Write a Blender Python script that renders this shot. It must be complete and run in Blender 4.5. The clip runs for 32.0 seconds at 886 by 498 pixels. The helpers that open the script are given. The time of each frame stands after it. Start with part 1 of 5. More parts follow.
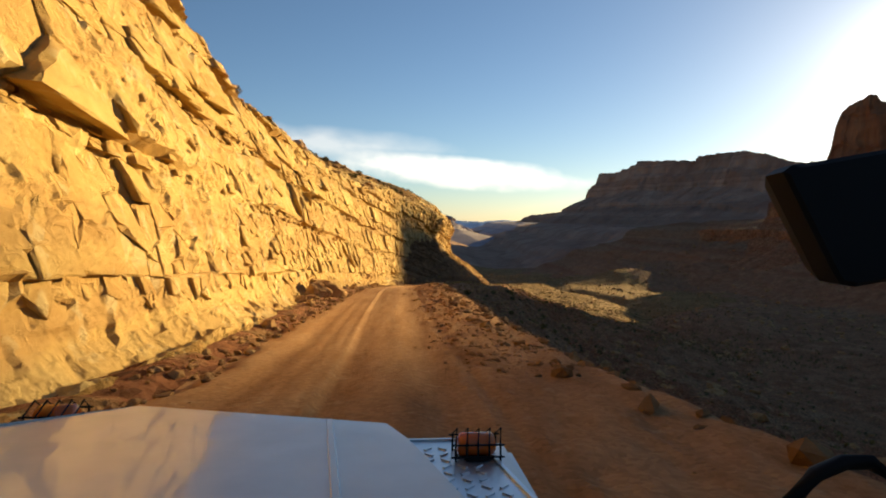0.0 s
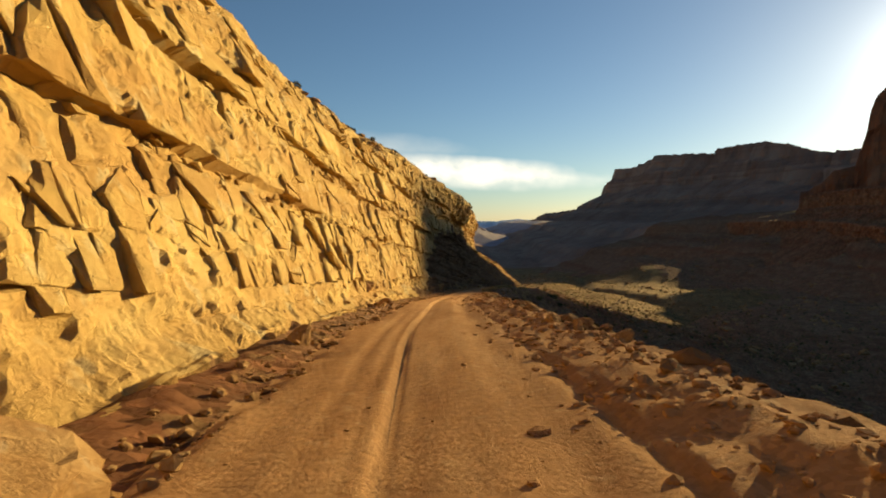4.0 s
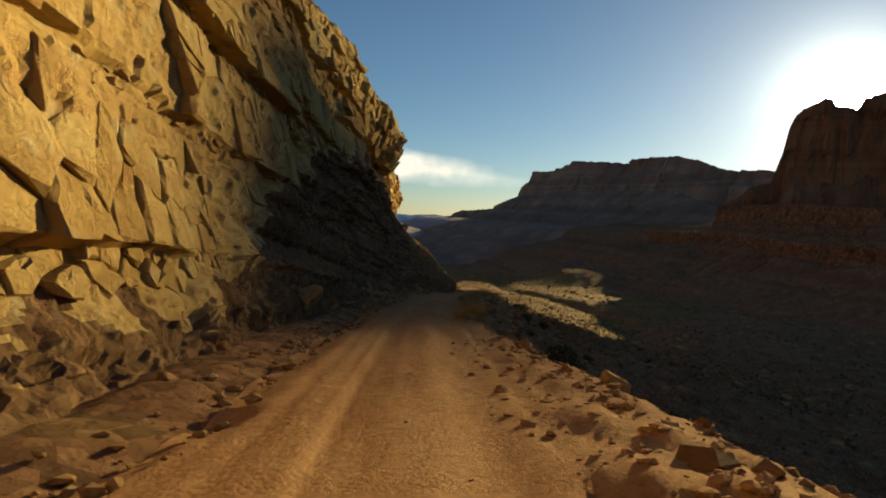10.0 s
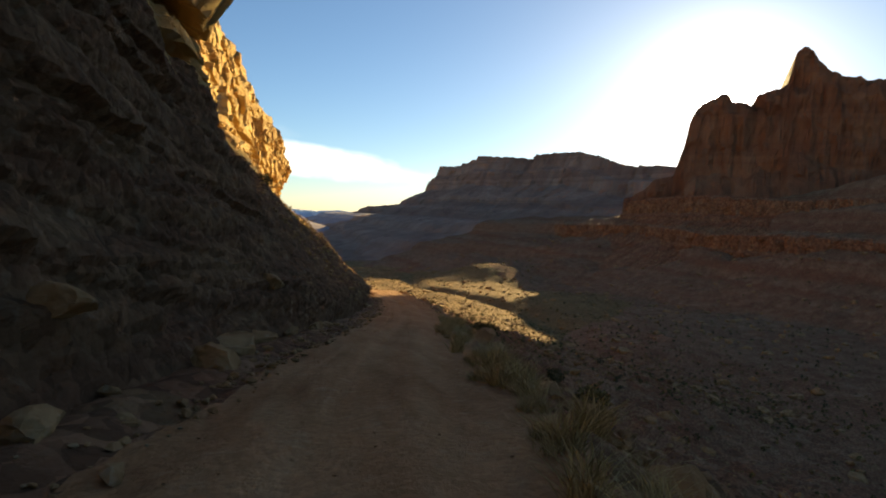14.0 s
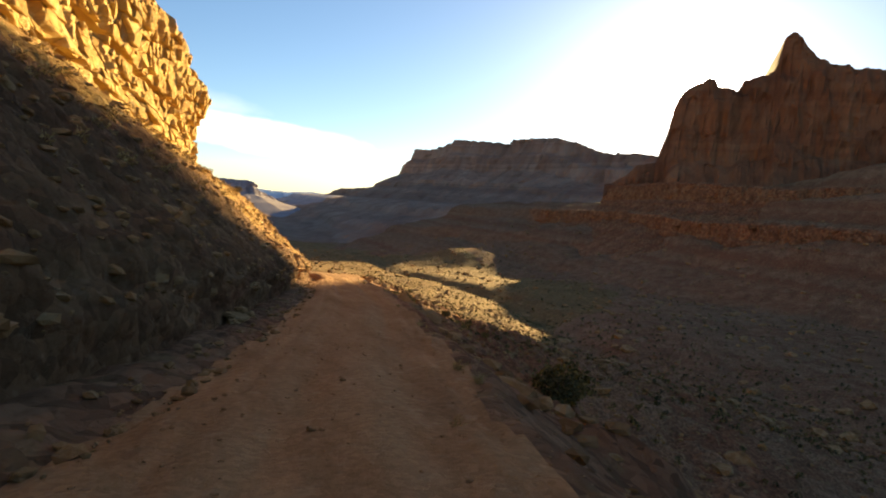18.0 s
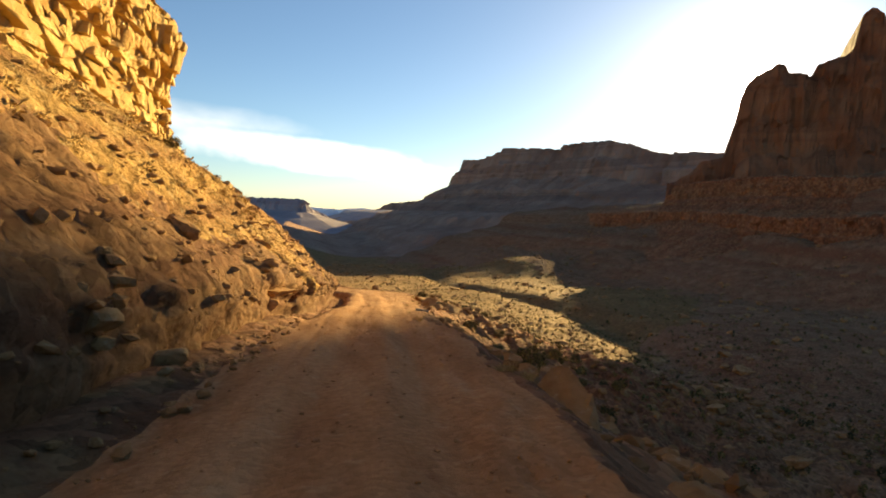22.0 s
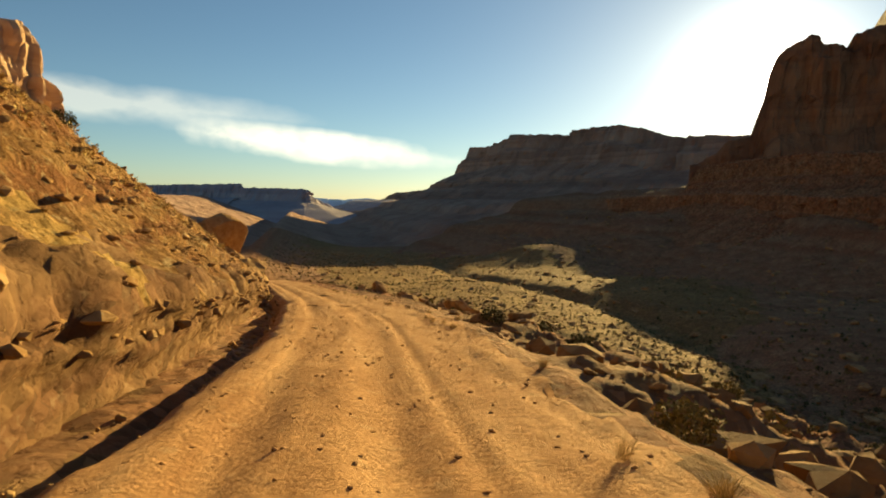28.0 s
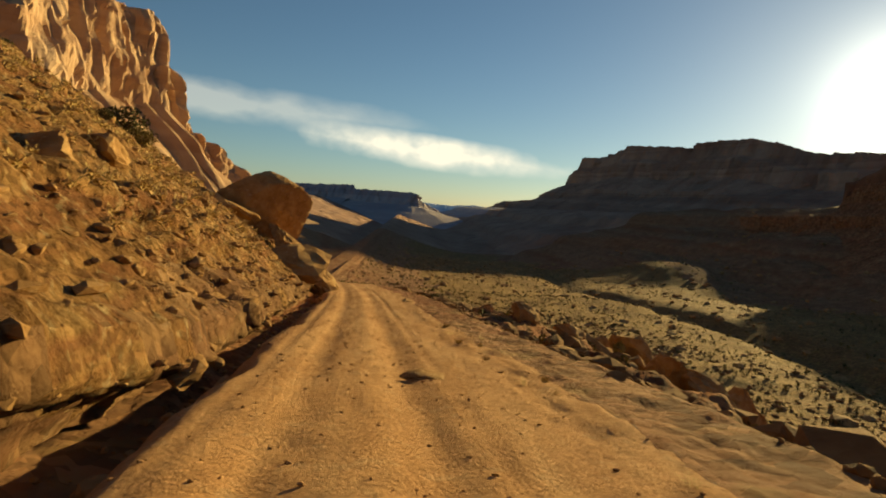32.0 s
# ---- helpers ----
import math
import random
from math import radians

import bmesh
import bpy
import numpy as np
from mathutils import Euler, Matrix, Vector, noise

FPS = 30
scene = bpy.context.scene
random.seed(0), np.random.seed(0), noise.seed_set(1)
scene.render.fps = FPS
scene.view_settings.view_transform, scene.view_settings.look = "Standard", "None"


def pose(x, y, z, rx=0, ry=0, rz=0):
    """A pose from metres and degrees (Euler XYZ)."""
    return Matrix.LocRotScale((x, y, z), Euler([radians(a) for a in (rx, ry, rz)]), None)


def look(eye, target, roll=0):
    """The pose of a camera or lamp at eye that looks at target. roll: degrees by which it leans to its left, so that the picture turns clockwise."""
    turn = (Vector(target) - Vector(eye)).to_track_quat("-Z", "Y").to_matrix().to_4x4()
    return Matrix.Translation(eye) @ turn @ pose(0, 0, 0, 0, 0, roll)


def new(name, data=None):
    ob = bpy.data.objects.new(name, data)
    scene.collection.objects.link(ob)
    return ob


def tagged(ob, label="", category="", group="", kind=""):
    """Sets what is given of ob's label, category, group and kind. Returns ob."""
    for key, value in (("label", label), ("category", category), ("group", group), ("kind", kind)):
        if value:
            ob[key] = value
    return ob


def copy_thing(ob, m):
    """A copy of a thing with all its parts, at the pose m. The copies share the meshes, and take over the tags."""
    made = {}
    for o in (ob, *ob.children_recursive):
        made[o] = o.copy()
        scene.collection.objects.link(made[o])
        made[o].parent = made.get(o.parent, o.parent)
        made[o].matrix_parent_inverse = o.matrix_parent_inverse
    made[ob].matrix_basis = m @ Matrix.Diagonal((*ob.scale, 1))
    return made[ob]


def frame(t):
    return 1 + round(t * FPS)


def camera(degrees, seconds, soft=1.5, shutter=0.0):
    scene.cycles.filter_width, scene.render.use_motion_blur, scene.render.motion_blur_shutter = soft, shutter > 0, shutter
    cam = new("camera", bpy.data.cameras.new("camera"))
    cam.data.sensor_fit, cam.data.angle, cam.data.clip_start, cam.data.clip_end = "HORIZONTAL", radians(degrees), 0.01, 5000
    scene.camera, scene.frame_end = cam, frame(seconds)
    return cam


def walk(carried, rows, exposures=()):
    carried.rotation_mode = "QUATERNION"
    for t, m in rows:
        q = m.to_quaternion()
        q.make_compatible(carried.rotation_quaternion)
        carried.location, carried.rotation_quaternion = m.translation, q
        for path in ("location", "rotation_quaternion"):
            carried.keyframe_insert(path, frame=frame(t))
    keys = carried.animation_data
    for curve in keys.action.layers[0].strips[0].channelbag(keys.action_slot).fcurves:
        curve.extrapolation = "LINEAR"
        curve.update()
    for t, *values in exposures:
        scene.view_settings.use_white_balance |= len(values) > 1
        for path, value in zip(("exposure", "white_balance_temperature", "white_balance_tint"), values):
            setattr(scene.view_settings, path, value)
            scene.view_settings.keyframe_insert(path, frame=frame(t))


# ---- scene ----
cam = camera(72.0, 32.0, soft=1.9)
PATH = [
    (0.0, (0.000, -0.000, 1.600), (0.016, 9.988, 1.117), 0.77),
    (0.5, (-0.308, 4.036, 1.176), (-0.412, 14.016, 0.559), 0.18),
    (1.0, (-0.657, 8.035, 0.771), (-0.824, 18.018, 0.208), 0.18),
    (1.5, (-1.080, 11.959, 0.414), (-1.329, 21.944, -0.084), 0.86),
    (2.0, (-1.541, 15.697, 0.114), (-1.881, 25.684, -0.282), 0.35),
    (2.5, (-1.998, 19.205, -0.174), (-2.392, 29.189, -0.584), 0.26),
    (3.0, (-2.405, 22.686, -0.459), (-2.753, 32.672, -0.855), -0.19),
    (3.5, (-2.778, 26.209, -0.714), (-3.028, 36.199, -1.081), -0.87),
    (5.5, (-3.069, 42.629, -1.299), (-2.887, 52.578, -2.296), 1.99),
    (6.0, (-3.218, 47.158, -1.794), (-2.808, 57.111, -2.673), 1.94),
    (6.5, (-3.322, 51.719, -2.309), (-2.787, 61.667, -3.170), 1.59),
    (7.0, (-3.393, 56.197, -2.845), (-2.782, 66.151, -3.586), 1.46),
    (7.5, (-3.438, 60.710, -3.375), (-2.732, 70.654, -4.165), 1.89),
    (8.0, (-3.453, 65.176, -3.945), (-2.670, 75.124, -4.602), 1.39),
    (8.5, (-3.410, 69.614, -4.482), (-2.556, 79.553, -5.174), 2.49),
    (9.0, (-3.332, 74.116, -5.012), (-2.346, 84.050, -5.608), 3.67),
    (9.5, (-3.216, 78.652, -5.500), (-2.121, 88.576, -6.058), 4.04),
    (10.0, (-3.019, 83.275, -5.952), (-1.805, 93.187, -6.486), 3.69),
    (10.5, (-2.695, 88.053, -6.402), (-1.338, 97.949, -6.885), 4.23),
    (11.0, (-2.265, 92.888, -6.856), (-0.745, 102.761, -7.309), 3.00),
    (11.5, (-1.754, 97.709, -7.306), (-0.004, 107.543, -7.780), 2.23),
    (12.0, (-1.152, 102.453, -7.744), (0.807, 112.251, -8.157), 2.27),
    (12.5, (-0.477, 107.100, -8.167), (1.700, 116.849, -8.641), 1.96),
    (13.0, (0.266, 111.669, -8.562), (2.660, 121.371, -8.946), 2.03),
    (13.5, (1.036, 116.144, -8.939), (3.601, 125.801, -9.352), 2.96),
    (14.0, (1.880, 120.549, -9.310), (4.585, 130.163, -9.812), 3.37),
    (14.5, (2.748, 124.813, -9.734), (5.618, 134.383, -10.145), 3.27),
    (15.0, (3.706, 128.986, -10.192), (6.692, 138.518, -10.667), 3.00),
    (15.5, (4.662, 133.083, -10.665), (7.684, 142.598, -11.243), 1.79),
    (17.5, (8.532, 147.336, -12.613), (11.661, 156.804, -13.369), 4.57),
    (18.0, (9.323, 150.705, -13.024), (12.462, 160.173, -13.735), 4.75),
    (18.5, (10.114, 153.929, -13.433), (13.208, 163.414, -14.112), 4.46),
    (19.0, (10.860, 157.232, -13.841), (13.855, 166.750, -14.506), 4.70),
    (19.5, (11.515, 160.519, -14.249), (14.380, 170.076, -14.911), 5.14),
    (20.0, (12.152, 163.843, -14.638), (14.880, 173.445, -15.232), 5.39),
    (20.5, (12.739, 167.146, -15.001), (15.365, 176.776, -15.606), 5.26),
    (21.0, (13.318, 170.510, -15.324), (15.816, 180.178, -15.857), 3.94),
    (21.5, (13.874, 173.730, -15.652), (16.275, 183.422, -16.205), 2.87),
    (22.0, (14.449, 176.954, -15.943), (16.771, 186.664, -16.516), 2.20),
    (22.5, (14.886, 180.119, -16.237), (17.147, 189.839, -16.880), 1.46),
    (23.0, (15.329, 183.278, -16.585), (17.522, 193.014, -17.224), 0.87),
    (23.5, (15.739, 186.404, -16.906), (17.836, 196.160, -17.560), 1.20),
    (24.0, (16.134, 189.530, -17.223), (18.153, 199.304, -17.849), 1.45),
    (24.5, (16.446, 192.559, -17.511), (18.461, 202.319, -18.331), 1.30),
    (25.0, (16.748, 195.618, -17.798), (18.788, 205.381, -18.523), 1.84),
    (25.5, (17.116, 198.633, -18.108), (19.227, 208.379, -18.859), 1.44),
    (27.5, (19.414, 213.032, -19.741), (21.651, 222.750, -20.485), 1.86),
    (28.0, (19.986, 217.100, -20.217), (22.221, 226.819, -20.955), 1.61),
    (28.5, (20.509, 221.243, -20.683), (22.632, 230.994, -21.321), 1.70),
    (29.0, (20.928, 225.474, -21.129), (22.670, 235.296, -21.832), 2.26),
    (29.5, (21.131, 229.645, -21.585), (22.446, 239.540, -22.186), 0.38),
    (30.0, (21.250, 233.778, -22.009), (22.291, 243.699, -22.706), 1.43),
    (30.5, (21.246, 237.608, -22.415), (22.212, 247.533, -23.170), 3.16),
    (31.0, (21.247, 241.196, -22.817), (22.124, 251.136, -23.467), 3.83),
    (31.5, (21.163, 244.530, -23.229), (21.888, 254.466, -24.098), 3.85),
    (32.0, (21.087, 247.791, -23.667), (21.644, 257.752, -24.353), 4.52),
]
EXPOSURES = [(t, s, k, n) for t, s, k, n in ((0.0, 1.65, 7200, 10), (2.0, 1.4, 7200, 8), (4.5, 1.3, 7200, 4), (8.0, 1.08, 6900, 1), (10.0, 1.02, 6900, 1), (11.5, 1.4, 7000, 4), (12.5, 1.5, 7000, 6), (15.0, 2.1, 7100, 9), (20.0, 2.25, 7500, 10), (23.0, 1.95, 7500, 8), (24.5, 1.92, 7700, 5), (26.0, 1.75, 7800, 0), (29.0, 1.45, 7800, 0), (32.0, 1.05, 7600, 0))]
walk(cam, [(t, look(eye, target, roll)) for t, eye, target, roll in PATH], EXPOSURES)

# ---- light ----
SUN_AZ, SUN_EL = 39.5, 10.7
world = bpy.data.worlds.new("sky")
scene.world = world
world.use_nodes = True
wn = world.node_tree.nodes
sky = wn.new("ShaderNodeTexSky")
sky.sky_type, sky.sun_disc = "NISHITA", False
sky.sun_elevation, sky.sun_rotation = radians(SUN_EL), radians(SUN_AZ)
sky.altitude, sky.air_density, sky.dust_density, sky.ozone_density = 1400, 1.0, 0.7, 3.4
wn["Background"].inputs[1].default_value = 0.042
# the bright aureole that dust spreads round a low sun
a, e = radians(SUN_AZ), radians(SUN_EL)
way, dot = wn.new("ShaderNodeTexCoord"), wn.new("ShaderNodeVectorMath")
dot.operation = "DOT_PRODUCT"
dot.inputs[1].default_value = (math.sin(a) * math.cos(e), math.cos(a) * math.cos(e), math.sin(e))
world.node_tree.links.new(way.outputs["Generated"], dot.inputs[0])
ahead = wn.new("ShaderNodeMath")
ahead.operation = "MAXIMUM"
ahead.inputs[1].default_value = 0.0
world.node_tree.links.new(dot.outputs["Value"], ahead.inputs[0])
light = sky.outputs[0]
for sharp, bright, tone in ((22, 0.45, (1.0, 0.95, 0.86)), (80, 2.0, (1.0, 0.95, 0.86)), (330, 14, (1.0, 0.95, 0.86)), (4000, 700, (1.0, 0.95, 0.88))):
    power, glow = wn.new("ShaderNodeMath"), wn.new("ShaderNodeMix")
    power.operation = "POWER"
    power.use_clamp = True
    power.inputs[1].default_value = sharp
    world.node_tree.links.new(ahead.outputs[0], power.inputs[0])
    glow.data_type, glow.blend_type = "RGBA", "ADD"
    glow.inputs[7].default_value = (*[c * bright for c in tone], 1)
    world.node_tree.links.new(power.outputs[0], glow.inputs[0])
    world.node_tree.links.new(light, glow.inputs[6])
    light = glow.outputs[2]
world.node_tree.links.new(light, wn["Background"].inputs[0])
sun = new("sun", bpy.data.lights.new("sun", "SUN"))
sun.data.energy, sun.data.angle, sun.data.color = 5.0, radians(0.55), (1.0, 0.78, 0.39)
sun.matrix_world = look((0, 0, 300), (-math.sin(a) * math.cos(e), -math.cos(a) * math.cos(e), 300 - math.sin(e)))


# ---- noise ----
def hash2(i, j, seed=0):
    n = (i.astype(np.int64) * 374761393 + j.astype(np.int64) * 668265263 + seed * 974634777) & 0x7FFFFFFF
    n = ((n ^ (n >> 13)) * 1274126177) & 0x7FFFFFFF
    n = ((n ^ (n >> 16)) * 2246822519) & 0x7FFFFFFF
    return (n & 0xFFFFF) / 1048575.0


def vnoise(x, y, seed=0):
    x, y = np.asarray(x, float), np.asarray(y, float)
    xi, yi = np.floor(x), np.floor(y)
    fx, fy = x - xi, y - yi
    fx, fy = fx * fx * (3 - 2 * fx), fy * fy * (3 - 2 * fy)
    p, q = hash2(xi, yi, seed), hash2(xi + 1, yi, seed)
    r, s = hash2(xi, yi + 1, seed), hash2(xi + 1, yi + 1, seed)
    return (p + (q - p) * fx) * (1 - fy) + (r + (s - r) * fx) * fy


def fbm(x, y, octaves=4, seed=0):
    total, amp, norm = 0.0, 1.0, 0.0
    for k in range(octaves):
        total = total + amp * vnoise(x * 2 ** k + 17.3 * k, y * 2 ** k - 9.1 * k, seed + k)
        norm, amp = norm + amp, amp * 0.5
    return total / norm * 2 - 1


def ramp(x, lo, hi):
    f = np.clip((np.asarray(x, float) - lo) / (hi - lo), 0, 1)
    return f * f * (3 - 2 * f)


# ---- the plan: the road's line, its height and its edges ----
ROAD_Y = [-400, -60, 0, 16, 43, 65, 83, 102, 121, 133, 151, 164, 177, 190, 199, 213, 234, 248, 270, 292, 318, 360, 420, 500]
ROAD_X = [14, 3, 0, -1.5, -3.07, -3.45, -3.0, -1.2, 1.9, 4.66, 9.3, 12.1, 14.45, 16.2, 17.1, 19.4, 21.2, 21.1, 19.5, 17.6, 14, 6, -6, -20]
ROAD_Z = [30, 5.5, 0, -1.5, -3.3, -5.54, -7.55, -9.35, -10.9, -12.25, -14.6, -16.2, -17.5, -18.8, -19.7, -21.3, -23.6, -25.3, -27.9, -30.3, -33.2, -39, -49, -60]
FINE = np.arange(-400, 500.1, 0.5)
soft = np.hanning(25) / np.hanning(25).sum()
pad = lambda v: np.convolve(np.pad(v, 12, mode="edge"), soft, mode="valid")
LINE_X, LINE_Z = pad(np.interp(FINE, ROAD_Y, ROAD_X)), pad(np.interp(FINE, ROAD_Y, ROAD_Z))


def road_x(y):
    return np.interp(y, FINE, LINE_X)


def road_z(y):
    return np.interp(y, FINE, LINE_Z)


def edge_right(y):
    return np.interp(y, [0, 20, 95, 110, 170, 195, 206, 225, 250, 300, 500], [1.5, 1.1, 1.1, 1.0, 1.0, 1.2, 1.3, 2.0, 2.3, 2.4, 2.4]) + 0.25 * fbm(y * 0.25, y * 0, 2, 5)


def edge_left(y):
    return np.interp(y, [0, 30, 60, 110, 180, 240, 300], [-2.9, -2.4, -2.1, -2.0, -2.1, -1.9, -2.2]) + 0.2 * fbm(y * 0.3, y * 0 + 4, 2, 6)


def valley(x, y):
    """The valley's floor and the terraced slopes that rise beyond it."""
    floor = -50 - 0.045 * np.clip(y - 300, 0, 1000) + 2.5 * fbm(x / 45, y / 45, 3, 11) + 0.035 * np.clip(20 - y, 0, 900)
    wash = np.exp(-((x - 112 - 14 * np.sin(y / 55) - 0.05 * (y - 250)) / 9) ** 2) * ramp(y, 60, 140)
    floor = floor - 4.0 * wash
    floor = floor + 17 * np.exp(-((x - 212) / 42) ** 2 - ((y - 690) / 70) ** 2) + 4 * np.exp(-((x - 150) / 30) ** 2 - ((y - 300) / 60) ** 2)
    q = x - (261 - 0.17 * (np.clip(y, -200, 1300) - 500)) + 26 * fbm(x / 120, y / 120, 3, 12)
    top = 135 - 54 * ramp(y, 520, 700)
    rise = np.minimum((0.45 - 0.14 * ramp(y, 470, 620)) * np.clip(q, 0, None), top - 0.03 * np.clip(q - 330, 0, 900) * (1 - ramp(y, 520, 700)))
    for level, high in ((22, 7), (55, 10), (84, 12), (118, 10)):
        k = ramp(rise + 3 * fbm(x / 30, y / 30, 2, 13), level, level + 2.4)
        rise = rise + k * high * (1 - ramp(rise, level + 3, level + 34))
    far_left = 0.30 * np.clip(-(x + 60), 0, 260) * ramp(y, 480, 700)
    return floor + rise + far_left + ramp(q, -60, 60) * (6 * fbm(x / 40, y / 40, 5, 14) + 7 * (0.5 - np.abs(fbm((x + y) / 70, (x - y) / 110, 4, 15))))


def ground_z(x, y):
    x, y = np.asarray(x, float), np.asarray(y, float)
    u, zr = x - road_x(y), road_z(y)
    el, er = edge_left(y), edge_right(y)
    # the road: crown, two wheel tracks, washboard and ruts
    wob = 0.22 * fbm(y * 0.06, y * 0 + 2, 2, 21)
    coarse = ramp(y, 140, 215)
    z = zr + 0.03 * fbm(u * 0.7, y * 0.45, 4, 22) + coarse * (0.014 * fbm(u * 2.0, y * 1.2, 3, 28) + 0.02 * fbm(u * 5.0, y * 4.0, 2, 55)) + 0.018 * fbm(u * 3.5, y * 2.6, 3, 23)
    for c, w, d in ((-2.1, 0.35, 0.05), (-0.75, 0.3, 0.06), (0.75, 0.32, 0.05), (-1.0, 0.06, -0.05), (-0.88, 0.05, 0.05), (0.15, 0.25, -0.03), (1.35, 0.09, 0.035), (-1.55, 0.12, 0.025)):
        z = z - d * np.exp(-((u - c - wob) / w) ** 2) * (0.35 + 1.3 * vnoise(u * 0.4 + c * 9, y * 0.09, 24)) * np.where((c in (-1.0, -0.88)) & (y > 100), 0.15, 1.0) 
    on = ramp(u, el - 0.3, el + 0.3) * (1 - ramp(u, er - 0.2, er + 0.3))
    rough = 0.10 * fbm(u * 1.6, y * 1.6, 4, 25) + 0.05 * fbm(u * 5, y * 5, 3, 26)
    z = z + (1 - on) * rough
    # berm of graded earth along the drop, and the gully at the foot of the bank
    furrow = fbm(u * 2.6 + 0.1 * fbm(y * 0.3, u * 0, 2, 86), y * 0.10, 3, 87)
    berm = (0.20 + 0.10 * fbm(y * 0.4, u * 0.2, 3, 27) + 0.07 * furrow + 0.10 * fbm(y * 2.1, u * 2.1, 3, 29)) * np.exp(-((u - er - 1.15) / 1.0) ** 2)
    z = z + berm * ramp(y, 9, 22) * (1 - ramp(y, 82, 102)) + 0.3 * berm * ramp(y, 206, 214) * (1 - ramp(y, 232, 240))
    cut = u - el + 0.55 - 0.18 * fbm(y * 0.5, y * 0, 3, 52)
    gully = 0.15 * np.exp(-(cut / 0.42) ** 2) + 0.6 * ramp(y, 196, 212) * (1 - ramp(y, 300, 330)) * (0.75 + 0.5 * vnoise(y * 0.4, u, 53)) * np.where(cut < 0, 1.0, np.exp(-(cut / 0.42) ** 2))
    z = z - gully
    # the drop on the valley side
    v = np.clip(u - er - 2.5 + 1.5 * ramp(y, 82, 100) * (1 - ramp(y, 238, 250)), 0, None)
    steep = 0.68 - 0.33 * ramp(y, 190, 240)
    first = 15 - 6 * ramp(y, 190, 235)
    drop = np.where(v * steep < first, v * steep, first + (v - first / steep) * (0.27 + 0.0 * v))
    amp = ramp(v, 0, 6) * (1 - ramp(v, 90, 160))
    side = zr - drop + amp * (1.5 * fbm(x / 9, y / 9, 4, 31) + 1.2 * fbm(x / 2.6, y / 2.6, 4, 32) + 0.35 * fbm(x / 0.8, y / 0.8, 3, 30)) + ramp(v, 0, 2) * 0.25 * fbm(x * 0.9, y * 0.9, 4, 33)
    low = valley(x, y) + (0.7 * fbm(x / 6, y / 6, 4, 34) + 0.4 * fbm(x / 1.7, y / 1.7, 3, 51)) * (1 - ramp(v, 200, 500))
    k = 4.0
    right = np.where(side - low > 3 * k, side, np.where(low - side > 3 * k, low, np.maximum(side, low) + 0.35 * k * np.exp(-((side - low) / k) ** 2)))
    z = np.where(v > 0, np.where(ramp(v, 0, 1.2) < 1, z - drop + (right - (z - drop)) * ramp(v, 0, 1.2), right), z)
    # under the bank and the cliff
    w = np.clip(el - 1.4 - u, 0, None)
    under = zr - 0.9
    back = np.where(y > 560, under + (valley(x, y) - under) * ramp(y, 560, 900), under)
    back = np.where(y < -40, back + np.clip(w, 0, 400) * 0.2 * ramp(-y, 40, 120), back)
    return np.where(w > 0, z + (back - z) * ramp(w, 0, 3), z)


